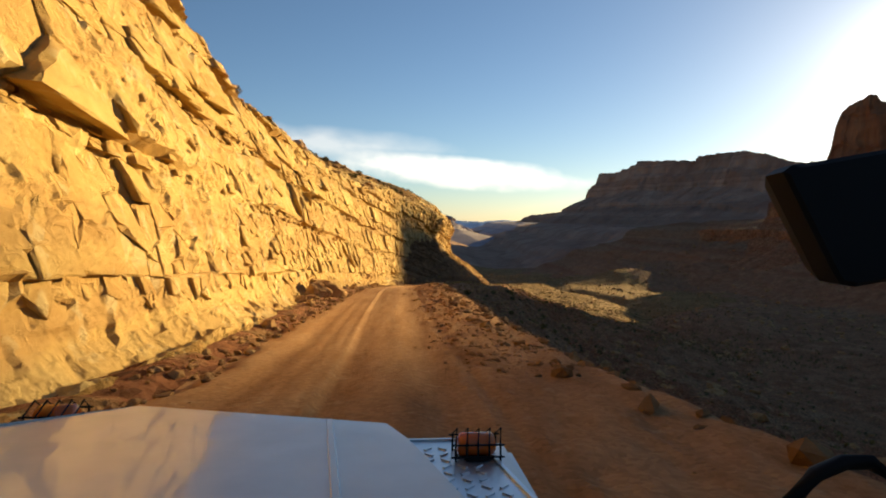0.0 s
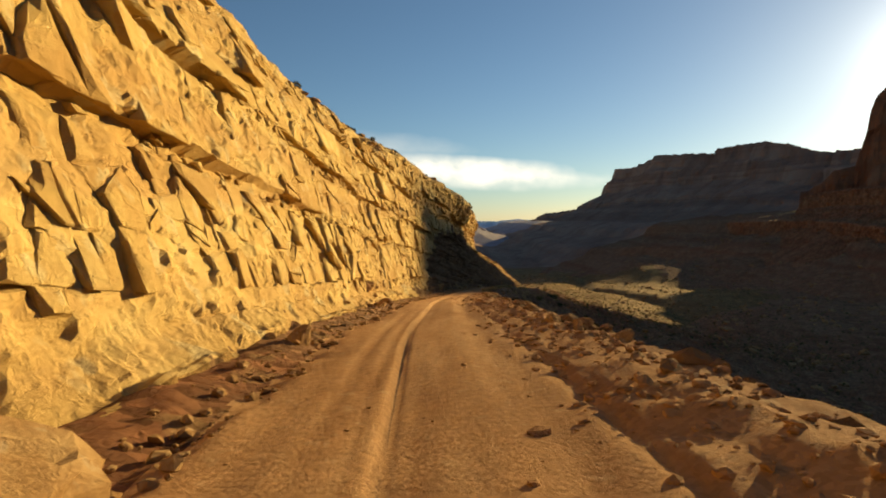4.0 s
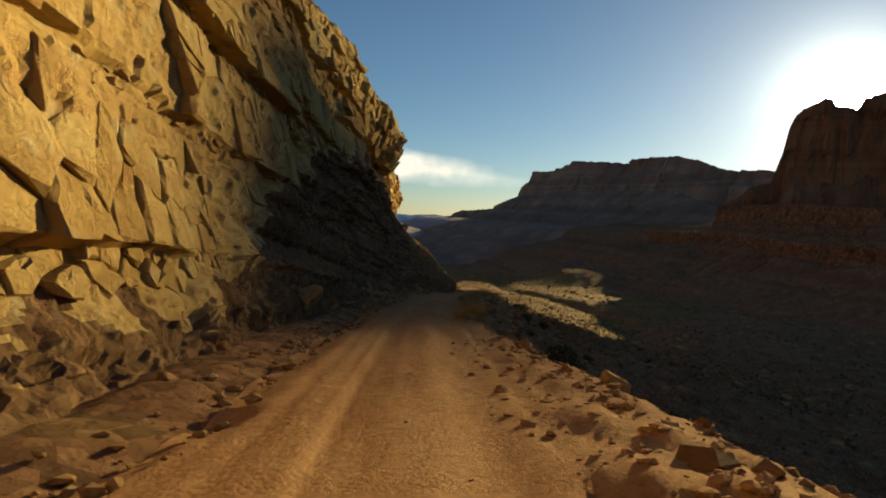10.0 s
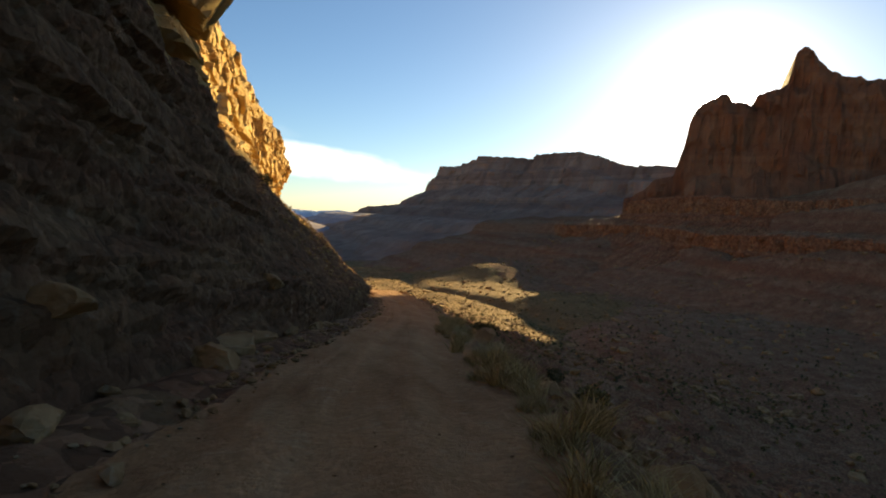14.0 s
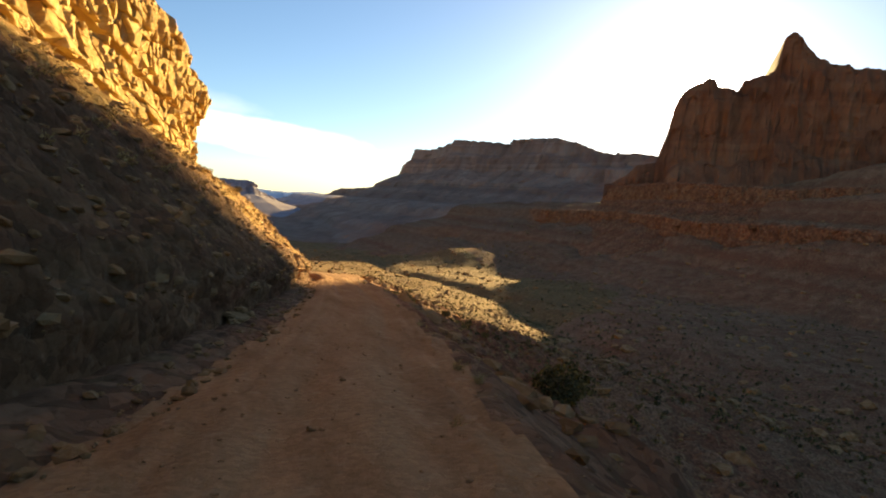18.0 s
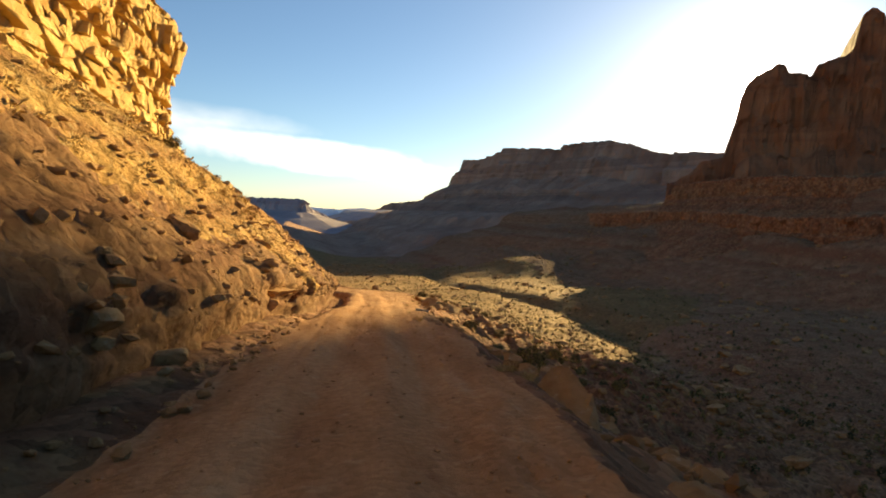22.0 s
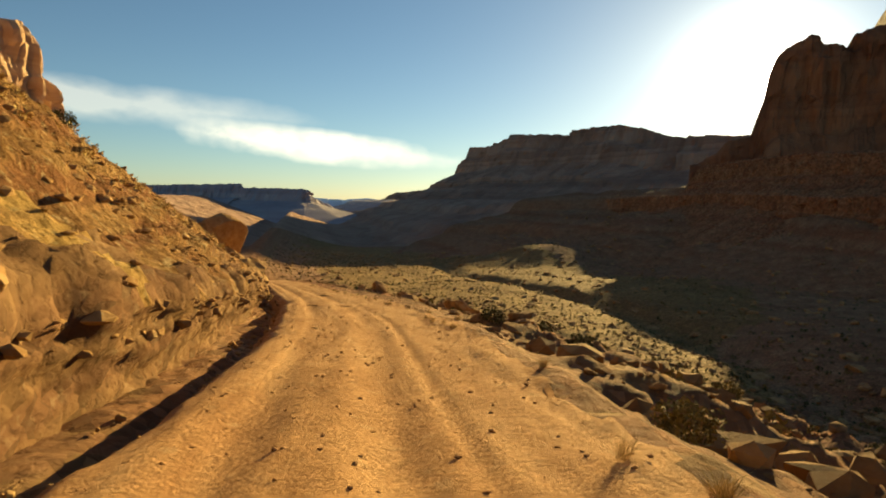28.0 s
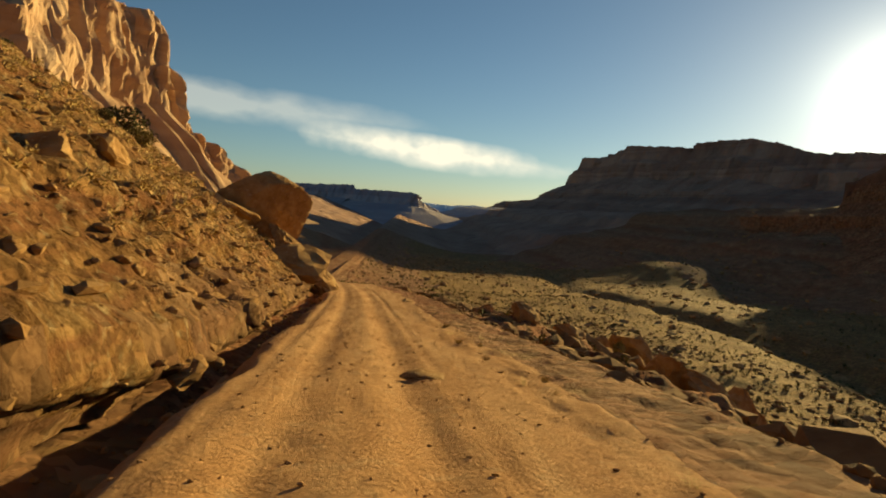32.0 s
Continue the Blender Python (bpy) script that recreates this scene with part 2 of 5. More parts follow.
# ---- materials ----
def material(name, colors, scale, rough=0.9, bump=0.3, fine=30.0, bands=None, mottle=None, spec=0.03, detail=8.0, stretch=(1, 1, 1), cracks=None, island=0.0, pebbles=None):
    """Earth and rock: a coarse and a fine noise choose between colours; bands: colour strata by height."""
    m = bpy.data.materials.new(name)
    m.use_nodes = True
    n, l = m.node_tree.nodes, m.node_tree.links
    b = n["Principled BSDF"]
    geo = n.new("ShaderNodeNewGeometry")
    mapping = n.new("ShaderNodeMapping")
    mapping.inputs["Scale"].default_value = stretch
    l.new(geo.outputs["Position"], mapping.inputs[0])
    big = n.new("ShaderNodeTexNoise")
    big.inputs["Scale"].default_value, big.inputs["Detail"].default_value, big.inputs["Roughness"].default_value = scale, detail, 0.62
    l.new(mapping.outputs[0], big.inputs["Vector"])
    cr = n.new("ShaderNodeValToRGB")
    cr.color_ramp.elements[0].position, cr.color_ramp.elements[1].position = 0.30, 0.70
    cr.color_ramp.elements[0].color, cr.color_ramp.elements[1].color = (*colors[0], 1), (*colors[-1], 1)
    for k, c in enumerate(colors[1:-1]):
        cr.color_ramp.elements.new(0.3 + 0.4 * (k + 1) / (len(colors) - 1)).color = (*c, 1)
    l.new(big.outputs[0], cr.inputs[0])
    out = cr.outputs[0]
    if bands:
        sep = n.new("ShaderNodeSeparateXYZ")
        l.new(geo.outputs["Position"], sep.inputs[0])
        wave = n.new("ShaderNodeTexNoise")
        wave.noise_dimensions = "1D"
        wave.inputs["Scale"].default_value, wave.inputs["Detail"].default_value = bands[0], 5
        warp = n.new("ShaderNodeMath")
        warp.operation = "MULTIPLY_ADD"
        warp.inputs[1].default_value = bands[3]
        l.new(big.outputs[0], warp.inputs[0])
        l.new(sep.outputs[2], warp.inputs[2])
        l.new(warp.outputs[0], wave.inputs["W"])
        mix = n.new("ShaderNodeMix")
        mix.data_type, mix.blend_type = "RGBA", "MIX"
        br = n.new("ShaderNodeValToRGB")
        br.color_ramp.elements[0].position, br.color_ramp.elements[1].position = 0.46, 0.6
        br.color_ramp.elements[0].color, br.color_ramp.elements[1].color = (0, 0, 0, 1), (bands[2], bands[2], bands[2], 1)
        l.new(wave.outputs[0], br.inputs[0])
        l.new(br.outputs[0], mix.inputs[0])
        l.new(out, mix.inputs[6])
        mix.inputs[7].default_value = (*bands[1], 1)
        out = mix.outputs[2]
    if mottle:
        spot = n.new("ShaderNodeTexNoise")
        spot.inputs["Scale"].default_value, spot.inputs["Detail"].default_value = mottle[0], 6
        l.new(geo.outputs["Position"], spot.inputs["Vector"])
        sr = n.new("ShaderNodeValToRGB")
        sr.color_ramp.elements[0].position, sr.color_ramp.elements[1].position = mottle[2], mottle[2] + 0.08
        sr.color_ramp.elements[1].color = (mottle[3], mottle[3], mottle[3], 1)
        l.new(spot.outputs[0], sr.inputs[0])
        mix = n.new("ShaderNodeMix")
        mix.data_type = "RGBA"
        l.new(sr.outputs[0], mix.inputs[0])
        l.new(out, mix.inputs[6])
        mix.inputs[7].default_value = (*mottle[1], 1)
        out = mix.outputs[2]
    pebble = None
    if pebbles:
        # small stones set in the earth: each cell has its own tone and stands a little proud
        pebble = n.new("ShaderNodeTexVoronoi")
        pebble.inputs["Scale"].default_value = pebbles[0]
        l.new(geo.outputs["Position"], pebble.inputs["Vector"])
        tone = n.new("ShaderNodeMapRange")
        tone.inputs["To Min"].default_value, tone.inputs["To Max"].default_value = 1 - pebbles[1], 1 + 0.8 * pebbles[1]
        split = n.new("ShaderNodeSeparateColor")
        l.new(pebble.outputs["Color"], split.inputs[0])
        l.new(split.outputs[0], tone.inputs[0])
        mix = n.new("ShaderNodeMix")
        mix.data_type, mix.blend_type = "RGBA", "MULTIPLY"
        mix.inputs[0].default_value = 1.0
        l.new(out, mix.inputs[6])
        l.new(tone.outputs[0], mix.inputs[7])
        out = mix.outputs[2]
    if island:
        each = n.new("ShaderNodeValToRGB")
        each.color_ramp.elements[0].color = (1 - island, 1 - 1.25 * island, 1 - 1.5 * island, 1)
        each.color_ramp.elements[1].color = (1 + island * 0.5, 1 + island * 0.6, 1 + island * 0.6, 1)
        l.new(geo.outputs["Random Per Island"], each.inputs[0])
        mix = n.new("ShaderNodeMix")
        mix.data_type, mix.blend_type = "RGBA", "MULTIPLY"
        mix.inputs[0].default_value = 1.0
        l.new(out, mix.inputs[6])
        l.new(each.outputs[0], mix.inputs[7])
        out = mix.outputs[2]
    l.new(out, b.inputs["Base Color"])
    b.inputs["Roughness"].default_value, b.inputs["Specular IOR Level"].default_value = rough, spec
    f = n.new("ShaderNodeTexNoise")
    f.inputs["Scale"].default_value, f.inputs["Detail"].default_value, f.inputs["Roughness"].default_value = fine, 9, 0.7
    l.new(geo.outputs["Position"], f.inputs["Vector"])
    bp = n.new("ShaderNodeBump")
    bp.inputs["Strength"].default_value, bp.inputs["Distance"].default_value = bump, 1.2 / fine
    l.new(f.outputs[0], bp.inputs["Height"])
    if pebble:
        bp1 = n.new("ShaderNodeBump")
        bp1.invert = True
        bp1.inputs["Strength"].default_value, bp1.inputs["Distance"].default_value = pebbles[2], 0.5 / pebbles[0]
        l.new(pebble.outputs["Distance"], bp1.inputs["Height"])
        l.new(bp.outputs[0], bp1.inputs["Normal"])
        bp = bp1
    if cracks:
        warp2 = n.new("ShaderNodeVectorMath")
        warp2.operation = "MULTIPLY_ADD"
        warp2.inputs[1].default_value = (0.35, 0.35, 0.35)
        l.new(big.outputs[1], warp2.inputs[0])
        l.new(geo.outputs["Position"], warp2.inputs[2])
        vor = n.new("ShaderNodeTexVoronoi")
        vor.feature = "F1"
        vor.inputs["Scale"].default_value = cracks[0]
        l.new(warp2.outputs[0], vor.inputs["Vector"])
        bp2 = n.new("ShaderNodeBump")
        bp2.inputs["Strength"].default_value, bp2.inputs["Distance"].default_value = cracks[1], 0.35 / cracks[0]
        l.new(vor.outputs["Distance"], bp2.inputs["Height"])
        l.new(bp.outputs[0], bp2.inputs["Normal"])
        bp = bp2
    l.new(bp.outputs[0], b.inputs["Normal"])
    return m


def plain(name, color, rough=0.6, metal=0.0, spec=0.4, coat=0.0):
    m = bpy.data.materials.new(name)
    m.use_nodes = True
    b = m.node_tree.nodes["Principled BSDF"]
    n, l = m.node_tree.nodes, m.node_tree.links
    noise_node = n.new("ShaderNodeTexNoise")
    noise_node.inputs["Scale"].default_value, noise_node.inputs["Detail"].default_value = 9, 6
    cr = n.new("ShaderNodeValToRGB")
    cr.color_ramp.elements[0].color = (*[c * 0.82 for c in color], 1)
    cr.color_ramp.elements[1].color = (*[min(1, c * 1.1) for c in color], 1)
    geo = n.new("ShaderNodeNewGeometry")
    l.new(geo.outputs["Position"], noise_node.inputs["Vector"])
    l.new(noise_node.outputs[0], cr.inputs[0])
    l.new(cr.outputs[0], b.inputs["Base Color"])
    b.inputs["Roughness"].default_value, b.inputs["Metallic"].default_value = rough, metal
    b.inputs["Specular IOR Level"].default_value, b.inputs["Coat Weight"].default_value = spec, coat
    return m


M_SAND = material("sandstone", [(0.42, 0.255, 0.095), (0.51, 0.335, 0.132), (0.57, 0.41, 0.18)], 0.4, 0.92, 0.7, 4, bands=(0.8, (0.38, 0.21, 0.085), 0.5, 0.9), mottle=(1.1, (0.50, 0.41, 0.25), 0.57, 0.55))
M_DIRT = material("road_dirt", [(0.29, 0.142, 0.062), (0.385, 0.205, 0.094), (0.45, 0.26, 0.128)], 1.3, 0.95, 0.6, 14, mottle=(3.5, (0.44, 0.28, 0.15), 0.6, 0.45), stretch=(1, 0.12, 1), pebbles=(15.0, 0.16, 0.16))
M_SLOPE = material("valley_earth", [(0.18, 0.088, 0.047), (0.255, 0.135, 0.072), (0.33, 0.19, 0.104)], 0.16, 0.95, 0.8, 4, bands=(0.13, (0.22, 0.08, 0.038), 0.6, 7.0), mottle=(0.7, (0.28, 0.175, 0.082), 0.56, 0.6), pebbles=(3.2, 0.38, 0.5))
M_MEADOW = material("dry_grass_flat", [(0.17, 0.092, 0.038), (0.23, 0.132, 0.054), (0.285, 0.175, 0.072)], 0.06, 0.95, 0.8, 2.5, mottle=(0.55, (0.22, 0.14, 0.05), 0.52, 0.7), pebbles=(1.6, 0.38, 0.5))
M_BUTTE = material("red_cliff_rock", [(0.18, 0.072, 0.037), (0.26, 0.112, 0.056), (0.32, 0.155, 0.08)], 0.03, 0.93, 0.6, 0.5, bands=(0.045, (0.19, 0.08, 0.045), 0.5, 14.0), stretch=(1, 1, 0.25), cracks=(0.06, 0.8))
# Paler than the near cliffs: valley haze is mixed into the colour.
M_MESA = material("haze_tinted_mesa_rock", [(0.24, 0.14, 0.10), (0.34, 0.21, 0.15), (0.43, 0.28, 0.20)], 0.012, 0.93, 0.6, 0.2, bands=(0.03, (0.22, 0.125, 0.09), 0.6, 16.0), stretch=(1, 1, 0.25), cracks=(0.03, 0.8))
M_LEDGE = material("red_ledge_rock", [(0.19, 0.085, 0.042), (0.26, 0.124, 0.06), (0.32, 0.168, 0.086)], 0.12, 0.93, 0.7, 1.5, bands=(0.16, (0.22, 0.088, 0.045), 0.6, 5.0), mottle=(0.5, (0.30, 0.20, 0.105), 0.58, 0.6), stretch=(1, 1, 0.5), pebbles=(0.7, 0.35, 0.5))
# Sunlit look put into the colour: lighter than the butte's red rock.
M_TOWER = material("tower_rock_lit_tone", [(0.34, 0.20, 0.125), (0.45, 0.29, 0.18), (0.52, 0.355, 0.235)], 0.05, 0.93, 0.6, 0.8, bands=(0.1, (0.32, 0.17, 0.10), 0.5, 6.0), stretch=(1, 1, 0.2))
# Blue-grey haze of distance is put into this rock's colour.
M_FAR = material("haze_tinted_far_rock", [(0.26, 0.23, 0.25), (0.36, 0.31, 0.32), (0.46, 0.38, 0.35)], 0.006, 0.95, 0.3, 0.08, bands=(0.03, (0.27, 0.22, 0.24), 0.6, 8.0))
M_SNOW = material("distant_snow", [(0.45, 0.50, 0.60), (0.75, 0.78, 0.82), (0.88, 0.89, 0.9)], 0.004, 0.9, 0.1, 0.05)


# ---- mesh helpers ----
def grid_mesh(name, px, py, pz, mats, index=None, smooth=False):
    """A sheet from arrays of one shape; index picks a material for each face."""
    rows, cols = px.shape
    me = bpy.data.meshes.new(name)
    co = np.stack([px, py, pz], -1).reshape(-1, 3)
    i = np.arange(rows * cols).reshape(rows, cols)
    quads = np.stack([i[:-1, :-1], i[:-1, 1:], i[1:, 1:], i[1:, :-1]], -1).reshape(-1, 4)
    me.vertices.add(len(co))
    me.vertices.foreach_set("co", co.ravel())
    me.loops.add(quads.size)
    me.loops.foreach_set("vertex_index", quads.ravel().astype(np.int32))
    me.polygons.add(len(quads))
    me.polygons.foreach_set("loop_start", np.arange(0, quads.size, 4, dtype=np.int32))
    for m in mats:
        me.materials.append(m)
    if index is not None:
        me.polygons.foreach_set("material_index", index.ravel().astype(np.int32))
    me.polygons.foreach_set("use_smooth", np.broadcast_to(np.asarray(smooth, bool), (len(quads),)).copy())
    me.update(calc_edges=True)
    me.validate()
    return me


def soup(name, verts, faces, mats, smooth=False):
    me = bpy.data.meshes.new(name)
    me.from_pydata(verts, [], faces)
    for m in mats:
        me.materials.append(m)
    me.polygons.foreach_set("use_smooth", np.full(len(me.polygons), smooth))
    me.update()
    return me


def link(name, me, parent=None, label=""):
    ob = new(name, me)
    ob.parent = parent
    return tagged(ob, label)


def growing(start, step, ratio, end):
    out, v = [], start
    while v < end:
        out.append(v)
        v += step
        step *= ratio
    return np.array(out + [end])


# ---- ground: one sheet with the road on it ----
us = np.concatenate([-growing(4.2, 0.5, 1.16, 3500)[::-1], np.arange(-4.0, 6.0, 0.085), growing(6.0, 0.14, 1.021, 3500)])
ys = np.concatenate([-growing(12.0, 0.4, 1.12, 2500)[::-1], np.arange(-11.7, 275, 0.27), growing(275, 0.3, 1.018, 4600)])
U, Y = np.meshgrid(us, ys)
X = road_x(Y) + U
Z = ground_z(X, Y)
uc, yc = (U[:-1, :-1] + U[1:, 1:]) / 2, (Y[:-1, :-1] + Y[1:, 1:]) / 2
on_road = (uc > edge_left(yc) - 0.5) & (uc < edge_right(yc) + 2.7 - (1.9 + 0.3 * fbm(yc * 0.3, uc * 0.3, 2, 54)) * ramp(yc, 84, 100)) & (yc < 520)
# Far ground takes the two rock colours that carry distance haze.
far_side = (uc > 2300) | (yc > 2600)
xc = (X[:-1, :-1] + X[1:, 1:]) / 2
# Dry grass tone; the sloping xc bound keeps it to the sunlit floor.
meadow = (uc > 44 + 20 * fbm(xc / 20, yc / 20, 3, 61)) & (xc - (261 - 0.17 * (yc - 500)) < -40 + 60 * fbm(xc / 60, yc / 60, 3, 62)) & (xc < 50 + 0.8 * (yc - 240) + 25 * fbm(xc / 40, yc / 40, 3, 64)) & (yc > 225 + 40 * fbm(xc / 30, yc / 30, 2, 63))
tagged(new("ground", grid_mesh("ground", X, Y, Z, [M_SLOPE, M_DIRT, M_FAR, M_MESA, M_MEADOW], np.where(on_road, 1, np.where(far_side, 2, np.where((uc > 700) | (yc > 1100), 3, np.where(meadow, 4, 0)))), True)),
       "red desert valley floor with a graded dirt road cut into the slope", "ground", kind="structure")


# ---- cliff and bank above the road ----
STATIONS = [
    (-60, [(-5.0, 0.5), (-5.6, 4), (-6.2, 7.5), (-7.5, 11), (-9, 16), (-22, 27), (-300, 120)]),
    (20, [(-4.9, 0.5), (-5.5, 3), (-6.5, 6), (-8.2, 9.6), (-9.6, 14.5), (-21, 24), (-300, 110)]),
    (34, [(-4.8, 0.5), (-5.5, 3), (-6.4, 5.8), (-7.4, 8.6), (-8.6, 10.8), (-17, 15.5), (-300, 100)]),
    (55, [(-4.6, 0.5), (-5.3, 3), (-6.1, 6), (-7.0, 9), (-8.2, 11.4), (-15, 16), (-300, 100)]),
    (80, [(-4.4, 0.5), (-5.0, 3.2), (-5.8, 6.5), (-6.6, 9.8), (-7.7, 12.8), (-15, 17), (-300, 100)]),
    (104, [(-4.6, 0.6), (-5.4, 3.5), (-6.0, 7), (-6.8, 11), (-7.6, 15.5), (-15, 19), (-300, 100)]),
    (125, [(-4.9, 0.8), (-6.0, 4), (-7.2, 8), (-7.8, 12), (-7.7, 15.6), (-16, 20), (-300, 105)]),
    (147, [(-4.9, 1.2), (-7.5, 4.5), (-9.4, 8.5), (-10.8, 12.5), (-8.5, 16), (-17, 19.5), (-300, 110)]),
    (158, [(-4.6, 1.2), (-8, 5), (-12, 9.5), (-15.5, 13), (-15.5, 20), (-22, 25), (-300, 115)]),
    (190, [(-4.2, 1.0), (-9, 6), (-16.5, 10.5), (-17.6, 15), (-18, 24), (-26, 28), (-300, 115)]),
    (235, [(-3.8, 0.8), (-9, 6), (-18, 12), (-18.6, 16), (-17, 22.5), (-26, 26), (-300, 115)]),
    (244, [(-3.6, 0.8), (-8, 4.5), (-14, 9), (-20, 13), (-24, 16.5), (-36, 24), (-300, 115)]),
    (262, [(-3.4, 0.1), (-6, 3), (-11, 6.5), (-16, 10), (-22, 14), (-40, 25), (-300, 120)]),
    (300, [(-4, 0.4), (-7, 3), (-12, 6.5), (-18, 10.5), (-26, 15), (-45, 27), (-300, 125)]),
    (330, [(-9, -1.4), (-12, 1.5), (-18, 5.5), (-26, 10), (-34, 15), (-52, 26), (-300, 125)]),
    (400, [(-30, -7), (-40, -6), (-52, 3), (-64, 10), (-80, 18), (-105, 33), (-300, 115)]),
    (700, [(-90, -9), (-110, -8), (-130, 4), (-150, 10), (-175, 20), (-210, 36), (-300, 80)]),
]
PARTS = [18, 30, 32, 36, 40, 28, 26]


def profile(y):
    """Offset, height and place along the profile for an array of y: rows of samples up the bank."""
    sy = np.array([s[0] for s in STATIONS], float)
    k = np.clip(np.searchsorted(sy, y) - 1, 0, len(sy) - 2)
    f = np.clip((y - sy[k]) / (sy[k + 1] - sy[k]), 0, 1)
    f = f * f * (3 - 2 * f)
    table = np.array([[(-3.5, -0.6)] + s[1] for s in STATIONS], float)
    pts = table[k] * (1 - f)[:, None, None] + table[k + 1] * f[:, None, None]
    off, high, seg = [], [], []
    for j, count in enumerate(PARTS):
        g = np.linspace(0, 1, count, endpoint=False) if j < 6 else np.linspace(0, 1, count + 1) ** 2.2
        off.append(pts[:, j, 0:1] + (pts[:, j + 1, 0:1] - pts[:, j, 0:1]) * g)
        high.append(pts[:, j, 1:2] + (pts[:, j + 1, 1:2] - pts[:, j, 1:2]) * g)
        seg.append(np.broadcast_to(j + g, off[-1].shape))
    return np.concatenate(off, 1), np.concatenate(high, 1), np.concatenate(seg, 1)


def facets(s, h, wide, high, seed, step=0.5, tilt=0.5):
    """Broken faces: cells of uneven outline, each a flat face with its own stand and lean, with a thin open joint between."""
    a, c = s / wide, h / high
    ia, ic = np.floor(a), np.floor(c)
    best, second = np.full(a.shape, 9.0), np.full(a.shape, 9.0)
    value, other = np.zeros(a.shape), np.zeros(a.shape)
    for da in (-1, 0, 1):
        for dc in (-1, 0, 1):
            ca, cc = ia + da, ic + dc
            r0 = hash2(ca, cc, seed)
            r1, r2_, r3, r4 = (r0 * 61.7) % 1.0, (r0 * 223.3) % 1.0, (r0 * 1009.1) % 1.0, (r0 * 3571.9) % 1.0
            fa, fc = a - (ca + 0.1 + 0.8 * r0), c - (cc + 0.1 + 0.8 * r1)
            xa, xc_ = np.abs(fa), np.abs(fc)
            dist = np.maximum(xa, xc_) + 0.45 * (xa + xc_)
            face_v = step * (r2_ - 0.5) + tilt * (fa * wide * (r3 - 0.5) + fc * high * (r4 - 0.5))
            near = dist < best
            next_to = dist < second
            other = np.where(near, value, np.where(next_to, face_v, other))
            second = np.where(near, best, np.where(next_to, dist, second))
            value = np.where(near, face_v, value)
            best = np.where(near, dist, best)
    gap = second - best
    w = np.clip(0.5 + gap / 0.26, 0.5, 1.0)
    return w * value + (1 - w) * other - 0.11 * step * np.exp(-(gap / 0.06) ** 2)


def brown_line(y):
    """The height above the road where the darker brown rock ends and the sandstone begins."""
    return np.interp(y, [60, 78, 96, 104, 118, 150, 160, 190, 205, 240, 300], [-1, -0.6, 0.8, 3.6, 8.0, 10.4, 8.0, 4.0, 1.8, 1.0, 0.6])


def rubble(y, h):
    """The crumbled rock between the blocks."""
    s = y + 0.3 * fbm(y * 0.8, h * 0.8, 2, 90)
    return 0.16 * fbm(y * 0.7, h * 1.1, 4, 83) + 0.7 * facets(s, h, 0.62, 0.36, 91, 0.16, 0.40) + 0.5 * facets(s + 0.3 * h, h, 0.26, 0.2, 92, 0.09, 0.4)


# beds of blocks: lower edge, upper edge, width and height of a block, stand, unevenness, share left out
BLOCK_BEDS = [
    (-0.2, 1.5, 0.6, 0.42, 0.08, 0.16, 0.06), (1.5, 4.1, 1.1, 0.85, 0.05, 0.18, 0.02), (4.1, 4.55, 0.4, 0.15, -0.10, 0.2, 0.10),
    (4.55, 6.8, 1.9, 1.1, 0.12, 0.26, 0.01), (6.8, 7.4, 0.4, 0.2, -0.18, 0.22, 0.14), (7.4, 8.4, 1.1, 0.5, 0.04, 0.24, 0.03),
    (8.4, 10.2, 2.2, 1.7, 0.22, 0.32, 0.02), (10.2, 10.8, 0.5, 0.2, -0.18, 0.25, 0.12), (10.8, 12.2, 1.6, 0.7, 0.10, 0.4, 0.04),
    (12.2, 12.7, 0.55, 0.25, -0.2, 0.3, 0.12), (12.7, 14.3, 1.5, 0.8, 0.15, 0.45, 0.05), (14.3, 16.2, 1.2, 0.65, 0.2, 0.5, 0.06),
    (16.2, 16.8, 0.6, 0.3, -0.3, 0.4, 0.12), (16.8, 19.2, 1.5, 0.8, 0.2, 0.6, 0.06), (19.2, 21.6, 1.2, 0.8, 0.1, 0.5, 0.06), (21.6, 25.5, 1.1, 0.8, 0.0, 0.5, 0.08)]
BED_EDGES = np.array([b[0] for b in BLOCK_BEDS])
BED_STANDS = np.array([b[4] for b in BLOCK_BEDS])


def bed_wave(y):
    """How far the beds rise and fall along the road."""
    return 0.75 * fbm(y * 0.045, y * 0 + 3.7, 3, 50) + 0.24 * fbm(y * 0.22, y * 0 + 1.3, 3, 57)


def stand_of(y, h):
    """How far the rock stands out: its large form, and the ledges of its beds."""
    hh = h - bed_wave(y)
    bed = np.clip(np.searchsorted(BED_EDGES, hh) - 1, 0, len(BED_EDGES) - 1)
    crag = ramp(y, 112, 140) * ramp(h, 8, 12)
    return (0.45 + 0.3 * crag) * fbm(y / 9, h / 7, 3, 41) + 0.12 * fbm(y / 3.2, h / 3, 3, 42) + (0.9 + 0.8 * crag) * BED_STANDS[bed] + 0.7 * (vnoise(y / 5, bed * 5.3, 53) - 0.5) + crag * 0.9 * facets(y, h, 3.4, 2.2, 81, 0.8, 0.3)


ysc = np.concatenate([-growing(14.0, 0.5, 1.2, 60)[::-1], np.arange(-13.6, 160, 0.125), np.arange(160, 300, 0.2), growing(300, 0.4, 1.05, 700)])
off, high, seg = profile(ysc)
YC = np.broadcast_to(ysc[:, None], off.shape)
du, dh = np.gradient(off, axis=1), np.gradient(high, axis=1)
length = np.hypot(du, dh) + 1e-6
nu, nh = dh / length, -du / length
